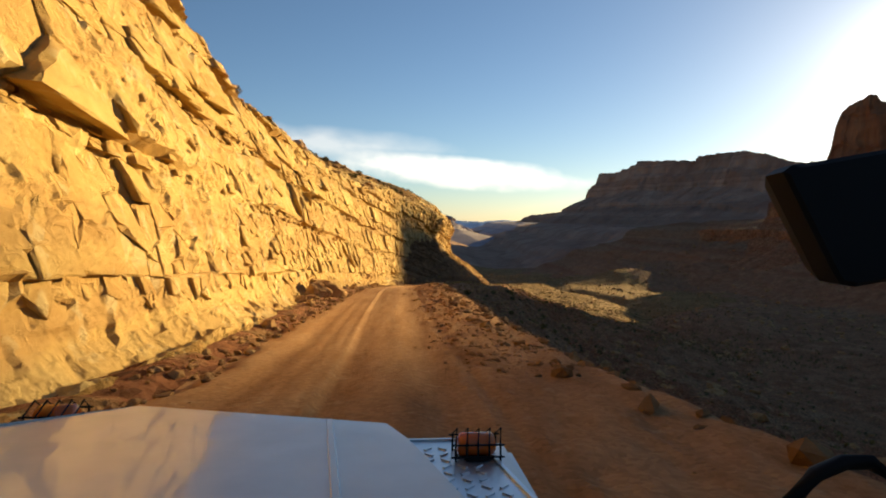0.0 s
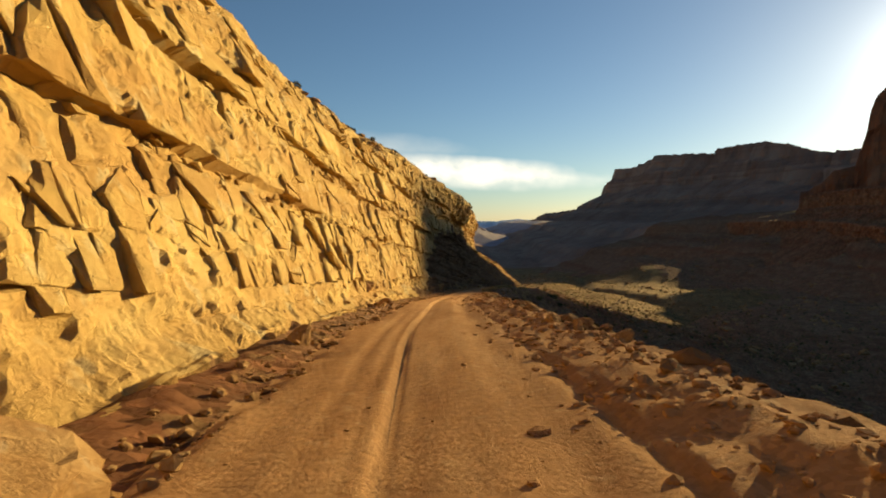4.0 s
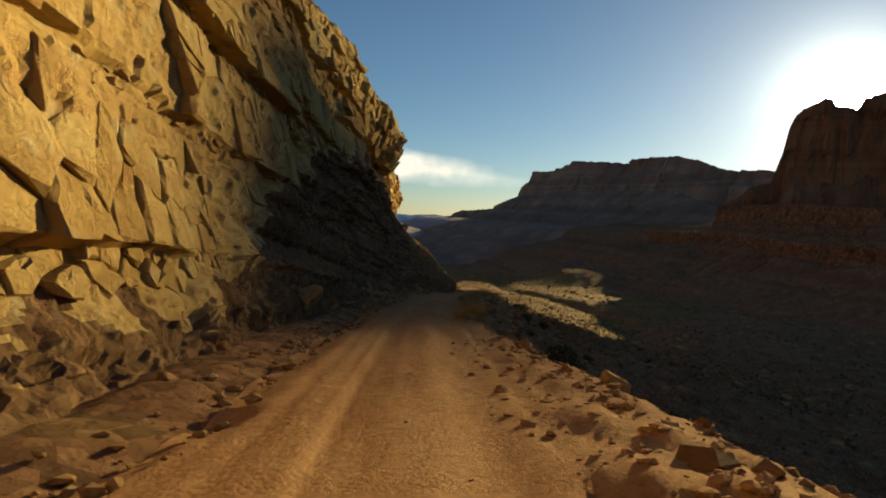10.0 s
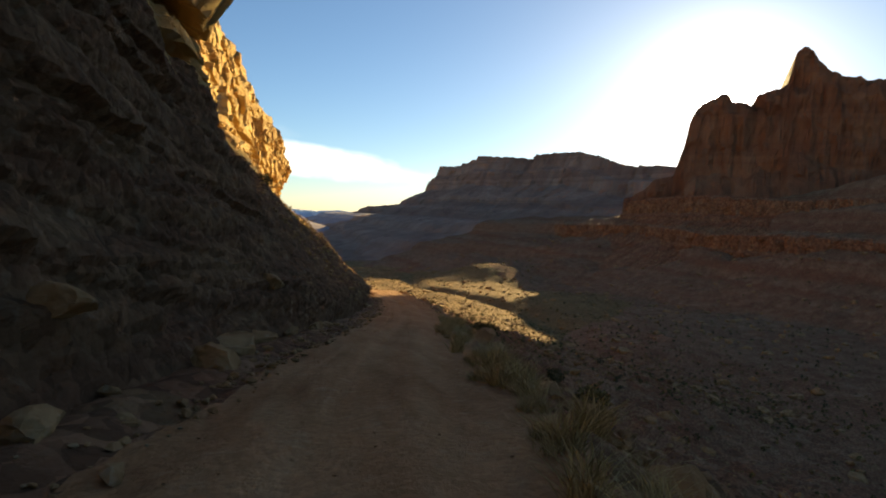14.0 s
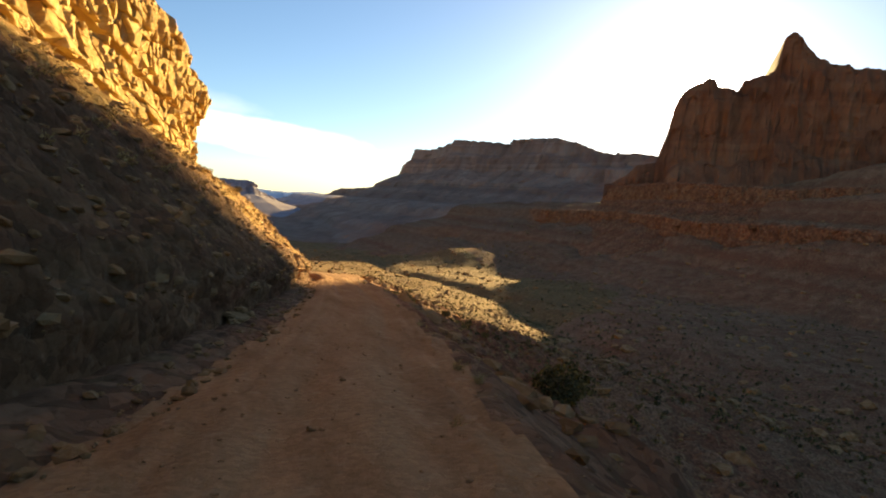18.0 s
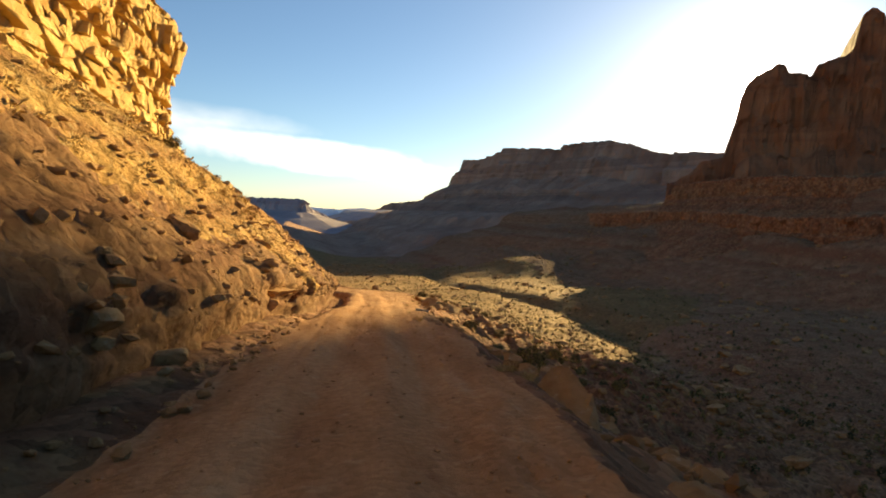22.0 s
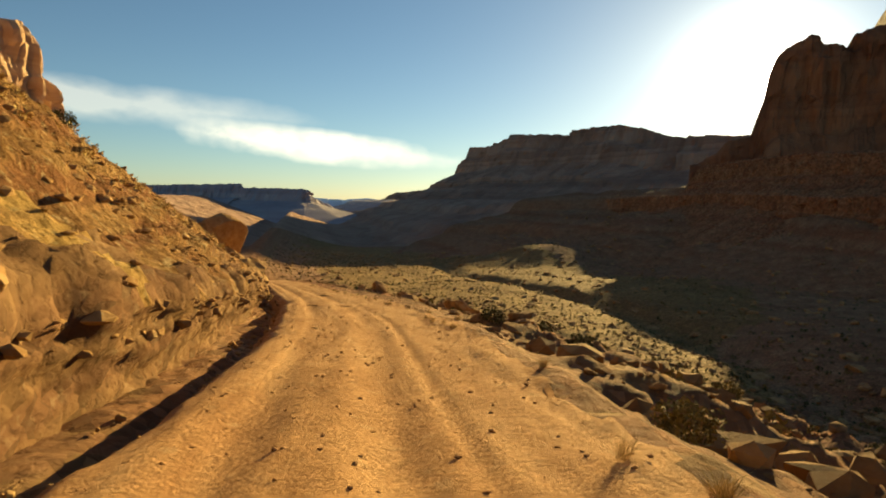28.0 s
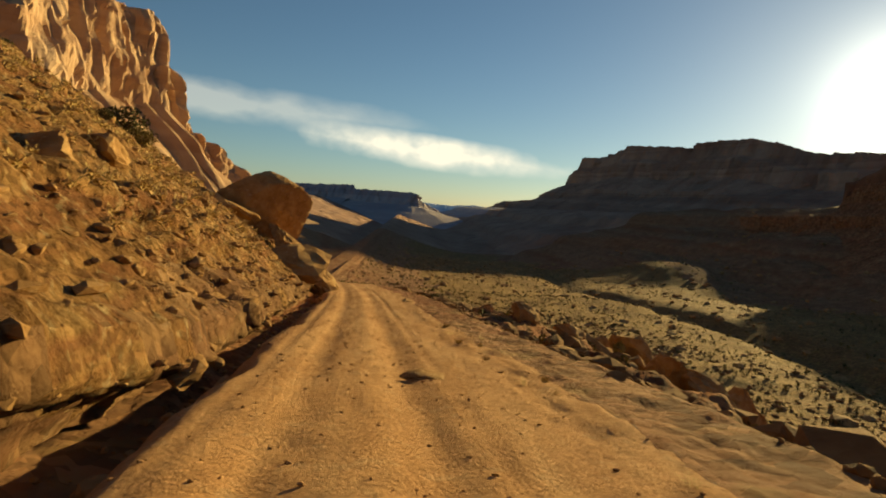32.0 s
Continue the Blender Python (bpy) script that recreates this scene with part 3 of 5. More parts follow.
rocky = ramp(seg, 0.25, 0.8) * (1 - ramp(seg, 5.0, 6.0)) * (1 - ramp(YC, 146, 162)) + ramp(seg, 2.7, 3.1) * (1 - ramp(seg, 5.0, 5.8)) * ramp(YC, 146, 162) * (1 - ramp(YC, 238, 246))
rocky = np.clip(rocky, 0, 1)
along = YC + 0.6 * off
dip = high + 0.10 * along
strata = 0.16 * (vnoise(dip * 1.9, along * 0.03, 64) - 0.5) * ramp(fbm(along / 12, high / 5, 2, 46), -0.35, 0.1) + 0.10 * (vnoise(dip * 6.0, along * 0.05, 65) - 0.5)
stand, crumble = stand_of(YC, high), rubble(YC, high)
layers = 0.5 * (vnoise(dip * 1.5, along * 0.03, 63) - 0.5) + 0.16 * ramp(vnoise(dip * 3.4, along * 0.06, 62), 0.5, 0.56)
rock = stand + crumble + layers + 0.35 * fbm(along / 3, high / 2, 3, 61)
rill = 0.30 * np.clip(2.6 * np.abs(fbm(along * 0.62 + high * 0.52, high * 0.05, 3, 43)), 0, 0.8) + 0.14 * np.clip(2.6 * np.abs(fbm(along * 1.5 + high * 1.2, high * 0.10, 2, 60)), 0, 0.8) + 0.08 * fbm(along * 0.5, high * 0.5, 3, 44) + 0.06 * fbm(along * 2.2 + high * 1.2, high * 1.2, 3, 45)
outcrop = ramp(fbm(along / 6, high / 3, 3, 66), 0.32, 0.5)
thin = 0.24 * ramp(vnoise(dip * 2.3, along * 0.02, 84), 0.60, 0.66) * ramp(fbm(along / 5, high / 2, 3, 85), -0.25, 0.1) * ramp(YC, 196, 212)
ledge = outcrop * (0.10 + 0.4 * facets(along, dip, 1.3, 0.5, 67, 0.36, 0.4)) + 0.8 * facets(along, high, 0.42, 0.3, 68, 0.09, 0.35) * ramp(fbm(along / 3, high / 3, 2, 69), -0.2, 0.2)
slope = rill + 1.6 * strata + ledge + thin + 0.5 * fbm(along / 7, high / 5, 3, 47) * ramp(seg, 1.0, 2.2)
base_talus = ramp(seg, 0.2, 1.0) * (1 - ramp(seg, 1.0, 1.5)) * 0.25 * (1 + fbm(along * 0.8, high, 3, 48))
foot = (1 - ramp(seg, 0.8, 1.3)) * (0.55 * facets(along, high, 0.45, 0.24, 72, 0.22, 0.6) + 0.16 * fbm(along * 1.3, high * 2.5, 4, 73) + 0.10 * (vnoise(dip * 5.0, along * 0.1, 74) - 0.5))
push = foot + (rocky * rock + (1 - rocky) * slope * ramp(seg, 0.1, 0.7)) + base_talus
push = push * (1 + 2.0 * ramp(seg, 6.2, 7.0))
roof_h = np.interp(YC, [199, 204, 212], [0.8, 0.7, 0.35]) + 0.08 * fbm(along * 1.1, along * 0, 3, 93)
push = push - (0.9 * (1 - ramp(high, roof_h - 0.12, roof_h + 0.05)) - 0.04 * ramp(high, roof_h, roof_h + 0.1) * (1 - ramp(high, roof_h + 0.2, roof_h + 0.9))) * ramp(YC, 199.0, 199.5) * (1 - ramp(YC, 205.5, 208)) * ramp(seg, 0.0, 0.2)
in_blocks = ramp(rocky, 0.3, 0.7) * ramp(high, brown_line(YC) - 0.2, brown_line(YC) + 0.8) * ramp(YC, -6, -2) * (1 - ramp(seg, 4.9, 5.2))
push = push * (1 - in_blocks) + in_blocks * (stand - 0.05 + crumble)
off2, high2 = off + nu * push, high + nh * push
XC, ZC = road_x(YC) + off2, road_z(YC) + high2
M_BANK = material("bank_earth", [(0.30, 0.16, 0.058), (0.40, 0.24, 0.088), (0.49, 0.32, 0.125)], 0.5, 0.95, 1.0, 5, bands=(0.8, (0.22, 0.105, 0.05), 0.7, 1.2), mottle=(4, (0.44, 0.33, 0.18), 0.58, 0.6), cracks=(3.0, 0.45), pebbles=(7.0, 0.32, 0.5))
rf = (rocky[:-1, :-1] + rocky[1:, 1:]) / 2
M_RED = material("red_brown_bank_earth", [(0.18, 0.085, 0.034), (0.26, 0.138, 0.057), (0.34, 0.205, 0.09)], 0.5, 0.95, 1.0, 5, bands=(1.2, (0.20, 0.085, 0.04), 0.75, 1.0), mottle=(4, (0.40, 0.29, 0.16), 0.58, 0.6), cracks=(2.2, 0.6), pebbles=(7.0, 0.32, 0.5))
M_BROWN = material("brown_rock", [(0.13, 0.068, 0.034), (0.20, 0.11, 0.055), (0.27, 0.155, 0.078)], 0.4, 0.95, 0.8, 7, bands=(1.1, (0.15, 0.072, 0.04), 0.6, 0.8), mottle=(3, (0.26, 0.17, 0.10), 0.6, 0.5), pebbles=(4.0, 0.28, 0.5))
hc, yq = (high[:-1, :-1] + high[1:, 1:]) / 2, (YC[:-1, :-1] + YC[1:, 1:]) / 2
line = brown_line(yq) + 1.6 * fbm(yq / 5, hc / 4, 4, 71) + 1.3 * fbm(yq * 1.3, hc * 1.3, 3, 75)
cliff = tagged(new("cliff", grid_mesh("cliff", XC, YC, ZC, [M_SAND, M_BANK, M_BROWN, M_RED], np.where(hc < line, 2, np.where(rf > 0.35, 0, np.where(yq > 226 + 9 * fbm(yq / 6, hc / 3, 4, 76), 3, 1))), (rf <= 0.35).ravel())),
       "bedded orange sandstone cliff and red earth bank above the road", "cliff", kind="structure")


# ---- the blocks of the cliff: each bed is broken into cells, and each cell is a block with worn edges ----
M_BLOCK = material("cliff_sandstone", [(0.42, 0.25, 0.09), (0.50, 0.33, 0.13), (0.56, 0.405, 0.178)], 0.5, 0.92, 0.75, 3.2, bands=(0.9, (0.40, 0.225, 0.092), 0.5, 0.7), mottle=(1.6, (0.55, 0.45, 0.27), 0.58, 0.5), island=0.18)
table_y, table_h = np.arange(-14, 300, 0.5), np.arange(-1, 34, 0.25)
row_off, row_high, _ = profile(table_y)
OFFSET = np.stack([np.interp(table_h, row_high[k], row_off[k]) for k in range(len(table_y))])
lip = lambda y, j: np.interp(y, [st[0] for st in STATIONS], [st[1][j][1] for st in STATIONS])


def face_offset(y, h):
    i = np.clip((y + 14) / 0.5, 0, len(table_y) - 1.001)
    j = np.clip((h + 1) / 0.25, 0, len(table_h) - 1.001)
    a, b = i.astype(int), j.astype(int)
    f, g = i - a, j - b
    return (OFFSET[a, b] * (1 - f) + OFFSET[a + 1, b] * f) * (1 - g) + (OFFSET[a, b + 1] * (1 - f) + OFFSET[a + 1, b + 1] * f) * g


def clip_half(poly, px, py, nx, ny):
    """What of a polygon lies behind the line through p with the normal n."""
    out = []
    for k in range(len(poly)):
        (ax, ay), (bx, by) = poly[k - 1], poly[k]
        da, db = (ax - px) * nx + (ay - py) * ny, (bx - px) * nx + (by - py) * ny
        if (da <= 0) != (db <= 0):
            f = da / (da - db)
            out.append((ax + (bx - ax) * f, ay + (by - ay) * f))
        if db <= 0:
            out.append((bx, by))
    return out


def cells(y0, y1, lo, hi, wide, tall, r):
    """Uneven convex cells that fill a bed."""
    rows_n = max(1, round((hi - lo) / tall))
    tall = (hi - lo) / rows_n
    sites = []
    for row in range(rows_n):
        x = y0 + r.uniform(-1, 0) * wide
        while x < y1:
            if r.random() > 0.14:
                sites.append((x, (lo + (row + 0.5 + r.uniform(-0.2, 0.2)) * tall - lo) * wide / tall * 0.8))
            x += wide * r.choice((0.5, 0.75, 1.0, 1.0, 1.35, 1.7))
    sites.sort()
    squeeze = tall / wide / 0.8
    for k, (sx, sy) in enumerate(sites):
        reach = 2.6 * wide
        poly = [(sx - reach, 0), (sx + reach, 0), (sx + reach, (hi - lo) / squeeze), (sx - reach, (hi - lo) / squeeze)]
        for step in (-1, 1):
            m = k + step
            while 0 <= m < len(sites) and abs(sites[m][0] - sx) < reach:
                dx, dy = sites[m][0] - sx, sites[m][1] - sy
                poly = clip_half(poly, sx + dx / 2, sy + dy / 2, dx, dy)
                m += step
        if len(poly) > 2:
            yield np.array([(x, lo + q * squeeze) for x, q in poly])


def shatter(poly, r, whole, depth=0):
    """Breaks some blocks again along a joint, mostly upright or flat-lying."""
    size = np.ptp(poly, axis=0)
    if depth > 1 or max(size) < 0.6 or r.random() < whole:
        return [poly]
    a = r.gauss(0, 0.3) + (math.pi / 2 if size[1] * r.uniform(0.7, 1.3) > size[0] * 0.8 else 0)
    px, py = poly.mean(0) + np.array([r.gauss(0, 0.12), r.gauss(0, 0.12)]) * size
    halves = [clip_half([tuple(p) for p in poly], px, py, k * math.cos(a), k * math.sin(a)) for k in (1, -1)]
    return [q for h in halves if len(h) > 2 and min(np.ptp(np.array(h), axis=0)) > 0.1 for q in shatter(np.array(h), r, whole, depth + 1)]


def block_rings(poly, stand, uneven, r):
    """Rings of (along, height, stand) from a block's back to the middle of its face, with chipped corners."""
    pts = []
    for k in range(len(poly)):
        a, b = poly[k - 1], poly[k]
        edge = np.hypot(*(b - a))
        if edge < 0.02:
            continue
        n_mid = min(3, int(edge / 0.55))
        for m in range(n_mid):
            f = (m + 1 + r.uniform(-0.25, 0.25)) / (n_mid + 1)
            pts.append(a + (b - a) * f)
        pts.append(b)
    p = np.array(pts)
    c = p.mean(0)
    rad = np.hypot(*(p - c).T)
    size = rad.mean()
    lean = np.array([r.gauss(0, 0.07), r.gauss(-0.05, 0.10)]) * (0.7 + 1.2 * uneven)
    stand = stand + r.uniform(-0.12, 0.12) * uneven * (0.6 + min(1.0, size))
    chip = np.array([r.choice((0.015, 0.03, 0.05, 0.08, 0.14)) for _ in p]) * min(1.6, 0.5 + size)
    gap = np.array([0.002 + 0.02 * r.random() ** 3 for _ in p])
    rough = lambda k: np.array([r.gauss(0, 1) for _ in p]) * k
    flat = lambda q: stand + (q - c) @ lean
    rim = c + (p - c) * (1 - gap / rad)[:, None]
    brow = c + (p - c) * np.clip(1 - (gap + chip) / rad, 0.2, 1)[:, None]
    half = c + (p - c) * 0.55 + np.stack([rough(0.05 * size), rough(0.05 * size)], -1)
    swell = r.uniform(-0.03, 0.10) * size
    rings = [np.column_stack([rim, np.full(len(p), -0.75)]), np.column_stack([rim, flat(rim) - chip * 0.8 + rough(0.015)]),
             np.column_stack([brow, flat(brow) + rough(0.012)]), np.column_stack([half, flat(half) + swell * 0.8 + rough(0.010 * size)])]
    return rings, np.array([[*c, stand + swell]])


def block_faces(n, rings_n, base):
    out = []
    for k in range(rings_n - 1):
        for q in range(n):
            w = (q + 1) % n
            out.append((base + k * n + q, base + k * n + w, base + (k + 1) * n + w, base + (k + 1) * n + q))
    last = base + (rings_n - 1) * n
    out += [(last + q, last + (q + 1) % n, base + rings_n * n) for q in range(n)]
    return out


rb = random.Random(77)
shapes = []
for lo, hi, wide, tall, stand, uneven, left_out in BLOCK_BEDS:
    for poly in cells(-2, 238, lo, hi, wide, tall, rb):
        cy, ch = poly.mean(0)
        ch = ch + float(bed_wave(np.array([cy]))[0])
        floor_h = max(1.0, float(brown_line(np.array([cy]))[0]) + rb.uniform(-0.4, 0.5)) if cy < 150 else float(lip(cy, 2)) + rb.uniform(-0.3, 0.6)
        if ch < floor_h or ch > float(lip(cy, 4)) + rb.uniform(-0.5, 0.3) or rb.random() < left_out:
            continue
        crag = float(ramp(cy, 112, 140))
        if hi - lo < 0.8 and rb.random() < 0.45:
            continue
        whole = 0.42 + 0.42 * float(np.clip(3 * fbm(np.array([cy / 6]), np.array([ch / 2.5]), 2, 88)[0], -0.8, 1))
        own = rb.choice((-0.35, -0.2, -0.1, 0.0, 0.1, 0.2, 0.3, 0.55)) * uneven * (1 + 0.3 * crag)
        for piece in shatter(poly, rb, whole):
            if rb.random() < 0.75 * (0.85 - whole):
                continue
            rings, middle = block_rings(piece, own, uneven * (1 + 0.2 * crag), rb)
            shapes.append((cy, ch, float(np.prod(np.ptp(piece, axis=0))), len(rings[0]), np.concatenate(rings + [middle])))
flat_v = np.concatenate([q[4] for q in shapes])
centre = np.repeat([(q[0], q[1]) for q in shapes], [len(q[4]) for q in shapes], axis=0)
vy, vh = flat_v[:, 0], flat_v[:, 1] + bed_wave(flat_v[:, 0])
out_by = stand_of(centre[:, 0], centre[:, 1]) + flat_v[:, 2]
block_v = np.stack([road_x(vy) + face_offset(vy, vh) + out_by, vy - 0.10 * out_by, road_z(vy) + vh - 0.12 * out_by], -1)
ends = np.cumsum([len(q[4]) for q in shapes])
order = sorted(range(len(shapes)), key=lambda k: -shapes[k][2] * (8 < shapes[k][0] < 78) * (shapes[k][1] < 9))
single = set(order[:300])
rest_v, rest_f, base = [], [], 0
for k, q in enumerate(shapes):
    v = block_v[ends[k] - len(q[4]):ends[k]]
    if k in single:
        link("rock_block", soup("rock_block", v.tolist(), block_faces(q[3], 4, 0), [M_BLOCK]), cliff)
    else:
        rest_v.append(v)
        rest_f += block_faces(q[3], 4, base)
        base += len(v)
tagged(link("rock_blocks", soup("rock_blocks", np.concatenate(rest_v).tolist(), rest_f, [M_BLOCK]), cliff), kind="stuff")


# ---- distant rock masses ----
def rock_mass(name, label, line, back, rows, mat, flute, seed, base, steps=260):
    """A cliffed mass. line: (x, y, top) along the seen rim; back: the way the top runs to; rows: (share of height, setback); base: its foot's height."""
    p = np.array(line, float)
    d = np.concatenate([[0], np.cumsum(np.hypot(np.diff(p[:, 0]), np.diff(p[:, 1])))])
    s = np.linspace(0, d[-1], steps)
    x, y, top = (np.interp(s, d, p[:, k]) for k in range(3))
    top = top + flute * 0.22 * fbm(s / (flute * 1.1), s * 0, 3, seed + 9)
    tx, ty = np.gradient(x), np.gradient(y)
    ln = np.hypot(tx, ty)
    ox, oy = ty / ln, -tx / ln
    if (ox * back[0] + oy * back[1]).mean() > 0:
        ox, oy = -ox, -oy
    prof = np.array(rows, float)
    v = np.linspace(0, 1, 60)
    share, out = np.interp(v, np.linspace(0, 1, len(prof)), prof[:, 0]), np.interp(v, np.linspace(0, 1, len(prof)), prof[:, 1])
    S, V = np.meshgrid(s, v, indexing="ij")
    zz = base + (top[:, None] - base) * share[None]
    o = np.broadcast_to(out[None], zz.shape) + flute * (fbm(S / (flute * 4), zz / (flute * 9), 4, seed) + 0.8 * fbm(S / flute, zz / (flute * 7), 4, seed + 3)) * (0.4 + 0.6 * ramp(share[None], 0.0, 0.3)) + (flute * 0.35 * np.abs(fbm(S / (flute * 0.9), zz / (flute * 14), 3, seed + 6)) + facets(S, zz, flute * 1.9, flute * 4.5, seed + 20, flute * 0.75, 0.35) + facets(S, zz, flute * 0.8, flute * 1.3, seed + 30, flute * 0.28, 0.3)) * ramp(share[None], 0.33, 0.4)
    zz = zz + flute * 0.12 * fbm(S / flute, V * 9, 3, seed + 5) * (share[None] > 0.9)
    gx, gy = x[:, None] + ox[:, None] * o, y[:, None] + oy[:, None] * o
    ends = [(gx, gy, zz)]
    deep = np.linspace(0, 1, 8)[None, 1:]
    bx, by = gx[:, -1:] + back[0] * deep, gy[:, -1:] + back[1] * deep
    bz = zz[:, -1:] + np.minimum(0, -0.02 * np.hypot(*back) * deep) + flute * 0.2 * fbm(bx / flute, by / flute, 2, seed + 8)
    GX, GY, GZ = np.concatenate([gx, bx], 1), np.concatenate([gy, by], 1), np.concatenate([zz, bz], 1)
    GX = np.concatenate([GX, GX[:, -1:]], 1)
    GY = np.concatenate([GY, GY[:, -1:]], 1)
    GZ = np.concatenate([GZ, np.full((steps, 1), base)], 1)
    left = (GX[:1] + back[0] * 0.9, GY[:1] + back[1] * 0.9, GZ[:1])
    GX, GY, GZ = np.concatenate([left[0], GX, GX[-1:] + back[0] * 0.9]), np.concatenate([left[1], GY, GY[-1:] + back[1] * 0.9]), np.concatenate([left[2], GZ, GZ[-1:]])
    return tagged(new(name, grid_mesh(name, GX, GY, GZ, [mat])), label, "rock", kind="structure")


CLIFF_ROWS = [(0, 90), (0.3, 36), (0.36, 26), (0.46, 12), (0.5, 2), (0.66, 1), (0.68, -1), (0.9, -2), (0.96, -4), (1, -9)]
face = lambda s: (488 + 0.768 * s, 773 - 0.64 * s)
rock_mass("butte", "tall dark red sandstone butte with a pinnacle on its rim",
          [(*face(s), z) for s, z in ((-70, 30), (-45, 42), (-36, 54), (-12, 61), (-6, 84), (-1.8, 100), (3, 128), (8.8, 143), (16.5, 151), (27, 154), (37, 160), (45, 160), (49, 152.5), (56, 150.8), (62, 149.2), (70, 149), (76, 160), (100, 166), (107, 172), (110, 190), (113, 207), (121, 213), (130, 207), (138, 193), (150, 183), (163, 178), (204, 173), (420, 168), (900, 175))],
          (260, 320), CLIFF_ROWS, M_BUTTE, 7.5, 101, -30, 520)
ray_point = lambda az, el, r, x0=9.3, y0=150.7, z0=-13: (x0 + r * math.sin(radians(az)), y0 + r * math.cos(radians(az)), z0 + r * math.tan(radians(el)))
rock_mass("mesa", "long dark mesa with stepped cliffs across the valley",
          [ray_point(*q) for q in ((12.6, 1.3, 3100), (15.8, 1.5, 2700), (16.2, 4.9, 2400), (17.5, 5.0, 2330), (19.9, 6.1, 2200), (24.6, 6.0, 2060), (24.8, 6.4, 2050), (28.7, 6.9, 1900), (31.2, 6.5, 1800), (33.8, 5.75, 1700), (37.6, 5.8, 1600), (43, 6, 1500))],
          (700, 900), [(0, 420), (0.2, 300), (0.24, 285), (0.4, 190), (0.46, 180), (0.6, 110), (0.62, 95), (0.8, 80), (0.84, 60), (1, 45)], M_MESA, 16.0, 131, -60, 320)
rock_mass("rock_ledge", "long ledge of red sandstone on the valley side",
          [ray_point(*q) for q in ((17.5, -2.6, 1000), (19.7, -0.98, 980), (21.0, -0.13, 960), (24.1, 0.2, 900), (27.7, 0.5, 800), (34.1, 0.9, 640), (37.2, 0.75, 560), (40.9, 0.56, 500), (46.8, 0.84, 440), (56, 0.9, 400))],
          (120, 90), [(0, 130), (0.3, 70), (0.62, 14), (0.66, 10), (0.70, 3), (0.84, 2), (0.86, 0), (0.98, -1), (1, -4)], M_LEDGE, 3.0, 271, -95, 420)
rock_mass("rock_ledge", "upper ledge of red sandstone below the butte",
          [ray_point(*q) for q in ((32.4, 1.8, 790), (33.2, 3.0, 760), (36.0, 3.46, 680), (39.8, 3.86, 600), (46.8, 3.71, 540), (50.5, 4.05, 520), (60, 4.2, 480))],
          (120, 90), [(0, 120), (0.5, 42), (0.72, 10), (0.76, 8), (0.80, 2), (0.90, 1), (0.91, 0), (0.98, -1), (1, -4)], M_LEDGE, 3.0, 281, -60, 420)
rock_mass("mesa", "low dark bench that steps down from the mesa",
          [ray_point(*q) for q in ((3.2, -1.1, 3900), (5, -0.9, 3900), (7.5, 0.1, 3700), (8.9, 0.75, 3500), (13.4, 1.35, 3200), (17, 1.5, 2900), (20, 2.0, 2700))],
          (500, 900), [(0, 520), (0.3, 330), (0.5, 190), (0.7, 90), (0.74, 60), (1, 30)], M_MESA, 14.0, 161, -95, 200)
rock_mass("plateau", "plateau far down the valley, its colour paled blue-grey for haze",
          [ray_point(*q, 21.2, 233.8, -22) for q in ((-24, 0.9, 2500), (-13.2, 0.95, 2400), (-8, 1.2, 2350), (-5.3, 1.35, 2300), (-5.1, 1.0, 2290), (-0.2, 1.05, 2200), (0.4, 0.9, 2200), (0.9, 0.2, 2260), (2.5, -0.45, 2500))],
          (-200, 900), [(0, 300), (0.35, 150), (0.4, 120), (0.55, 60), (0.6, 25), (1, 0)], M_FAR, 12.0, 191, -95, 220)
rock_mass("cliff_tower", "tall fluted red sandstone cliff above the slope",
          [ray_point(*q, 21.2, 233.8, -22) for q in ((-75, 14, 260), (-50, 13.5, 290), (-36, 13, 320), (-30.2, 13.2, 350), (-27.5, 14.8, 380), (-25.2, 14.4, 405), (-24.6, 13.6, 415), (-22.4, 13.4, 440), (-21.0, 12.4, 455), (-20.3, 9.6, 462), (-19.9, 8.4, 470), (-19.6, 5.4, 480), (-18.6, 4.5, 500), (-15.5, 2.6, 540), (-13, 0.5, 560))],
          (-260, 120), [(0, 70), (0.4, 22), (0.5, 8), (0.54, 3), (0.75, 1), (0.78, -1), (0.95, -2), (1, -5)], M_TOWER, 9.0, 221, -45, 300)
rock_mass("mountains", "snow-covered mountain range on the horizon",
          [(-900 + 150 * k, 4500, -26 + 20 * abs(math.sin(k * 1.9)) + 14 * abs(math.sin(k * 0.7 + 1))) for k in range(28)],
          (0, 200), [(0, 300), (0.4, 160), (0.7, 60), (1, 0)], M_SNOW, 18.0, 251, -120, 200)


# ---- parts and things ----
def part(name, bm, mat, parent, label="", smooth=False):
    me = bpy.data.meshes.new(name)
    bm.to_mesh(me)
    bm.free()
    me.materials.append(mat)
    me.polygons.foreach_set("use_smooth", np.full(len(me.polygons), smooth))
    return link(name, me, parent, label)


def ico(level):
    bm = bmesh.new()
    bmesh.ops.create_icosphere(bm, subdivisions=level, radius=1)
    v = np.array([p.co for p in bm.verts])
    f = [[p.index for p in q.verts] for q in bm.faces]
    bm.free()
    return v, f


ICO2, ICO3 = ico(2), ico(3)


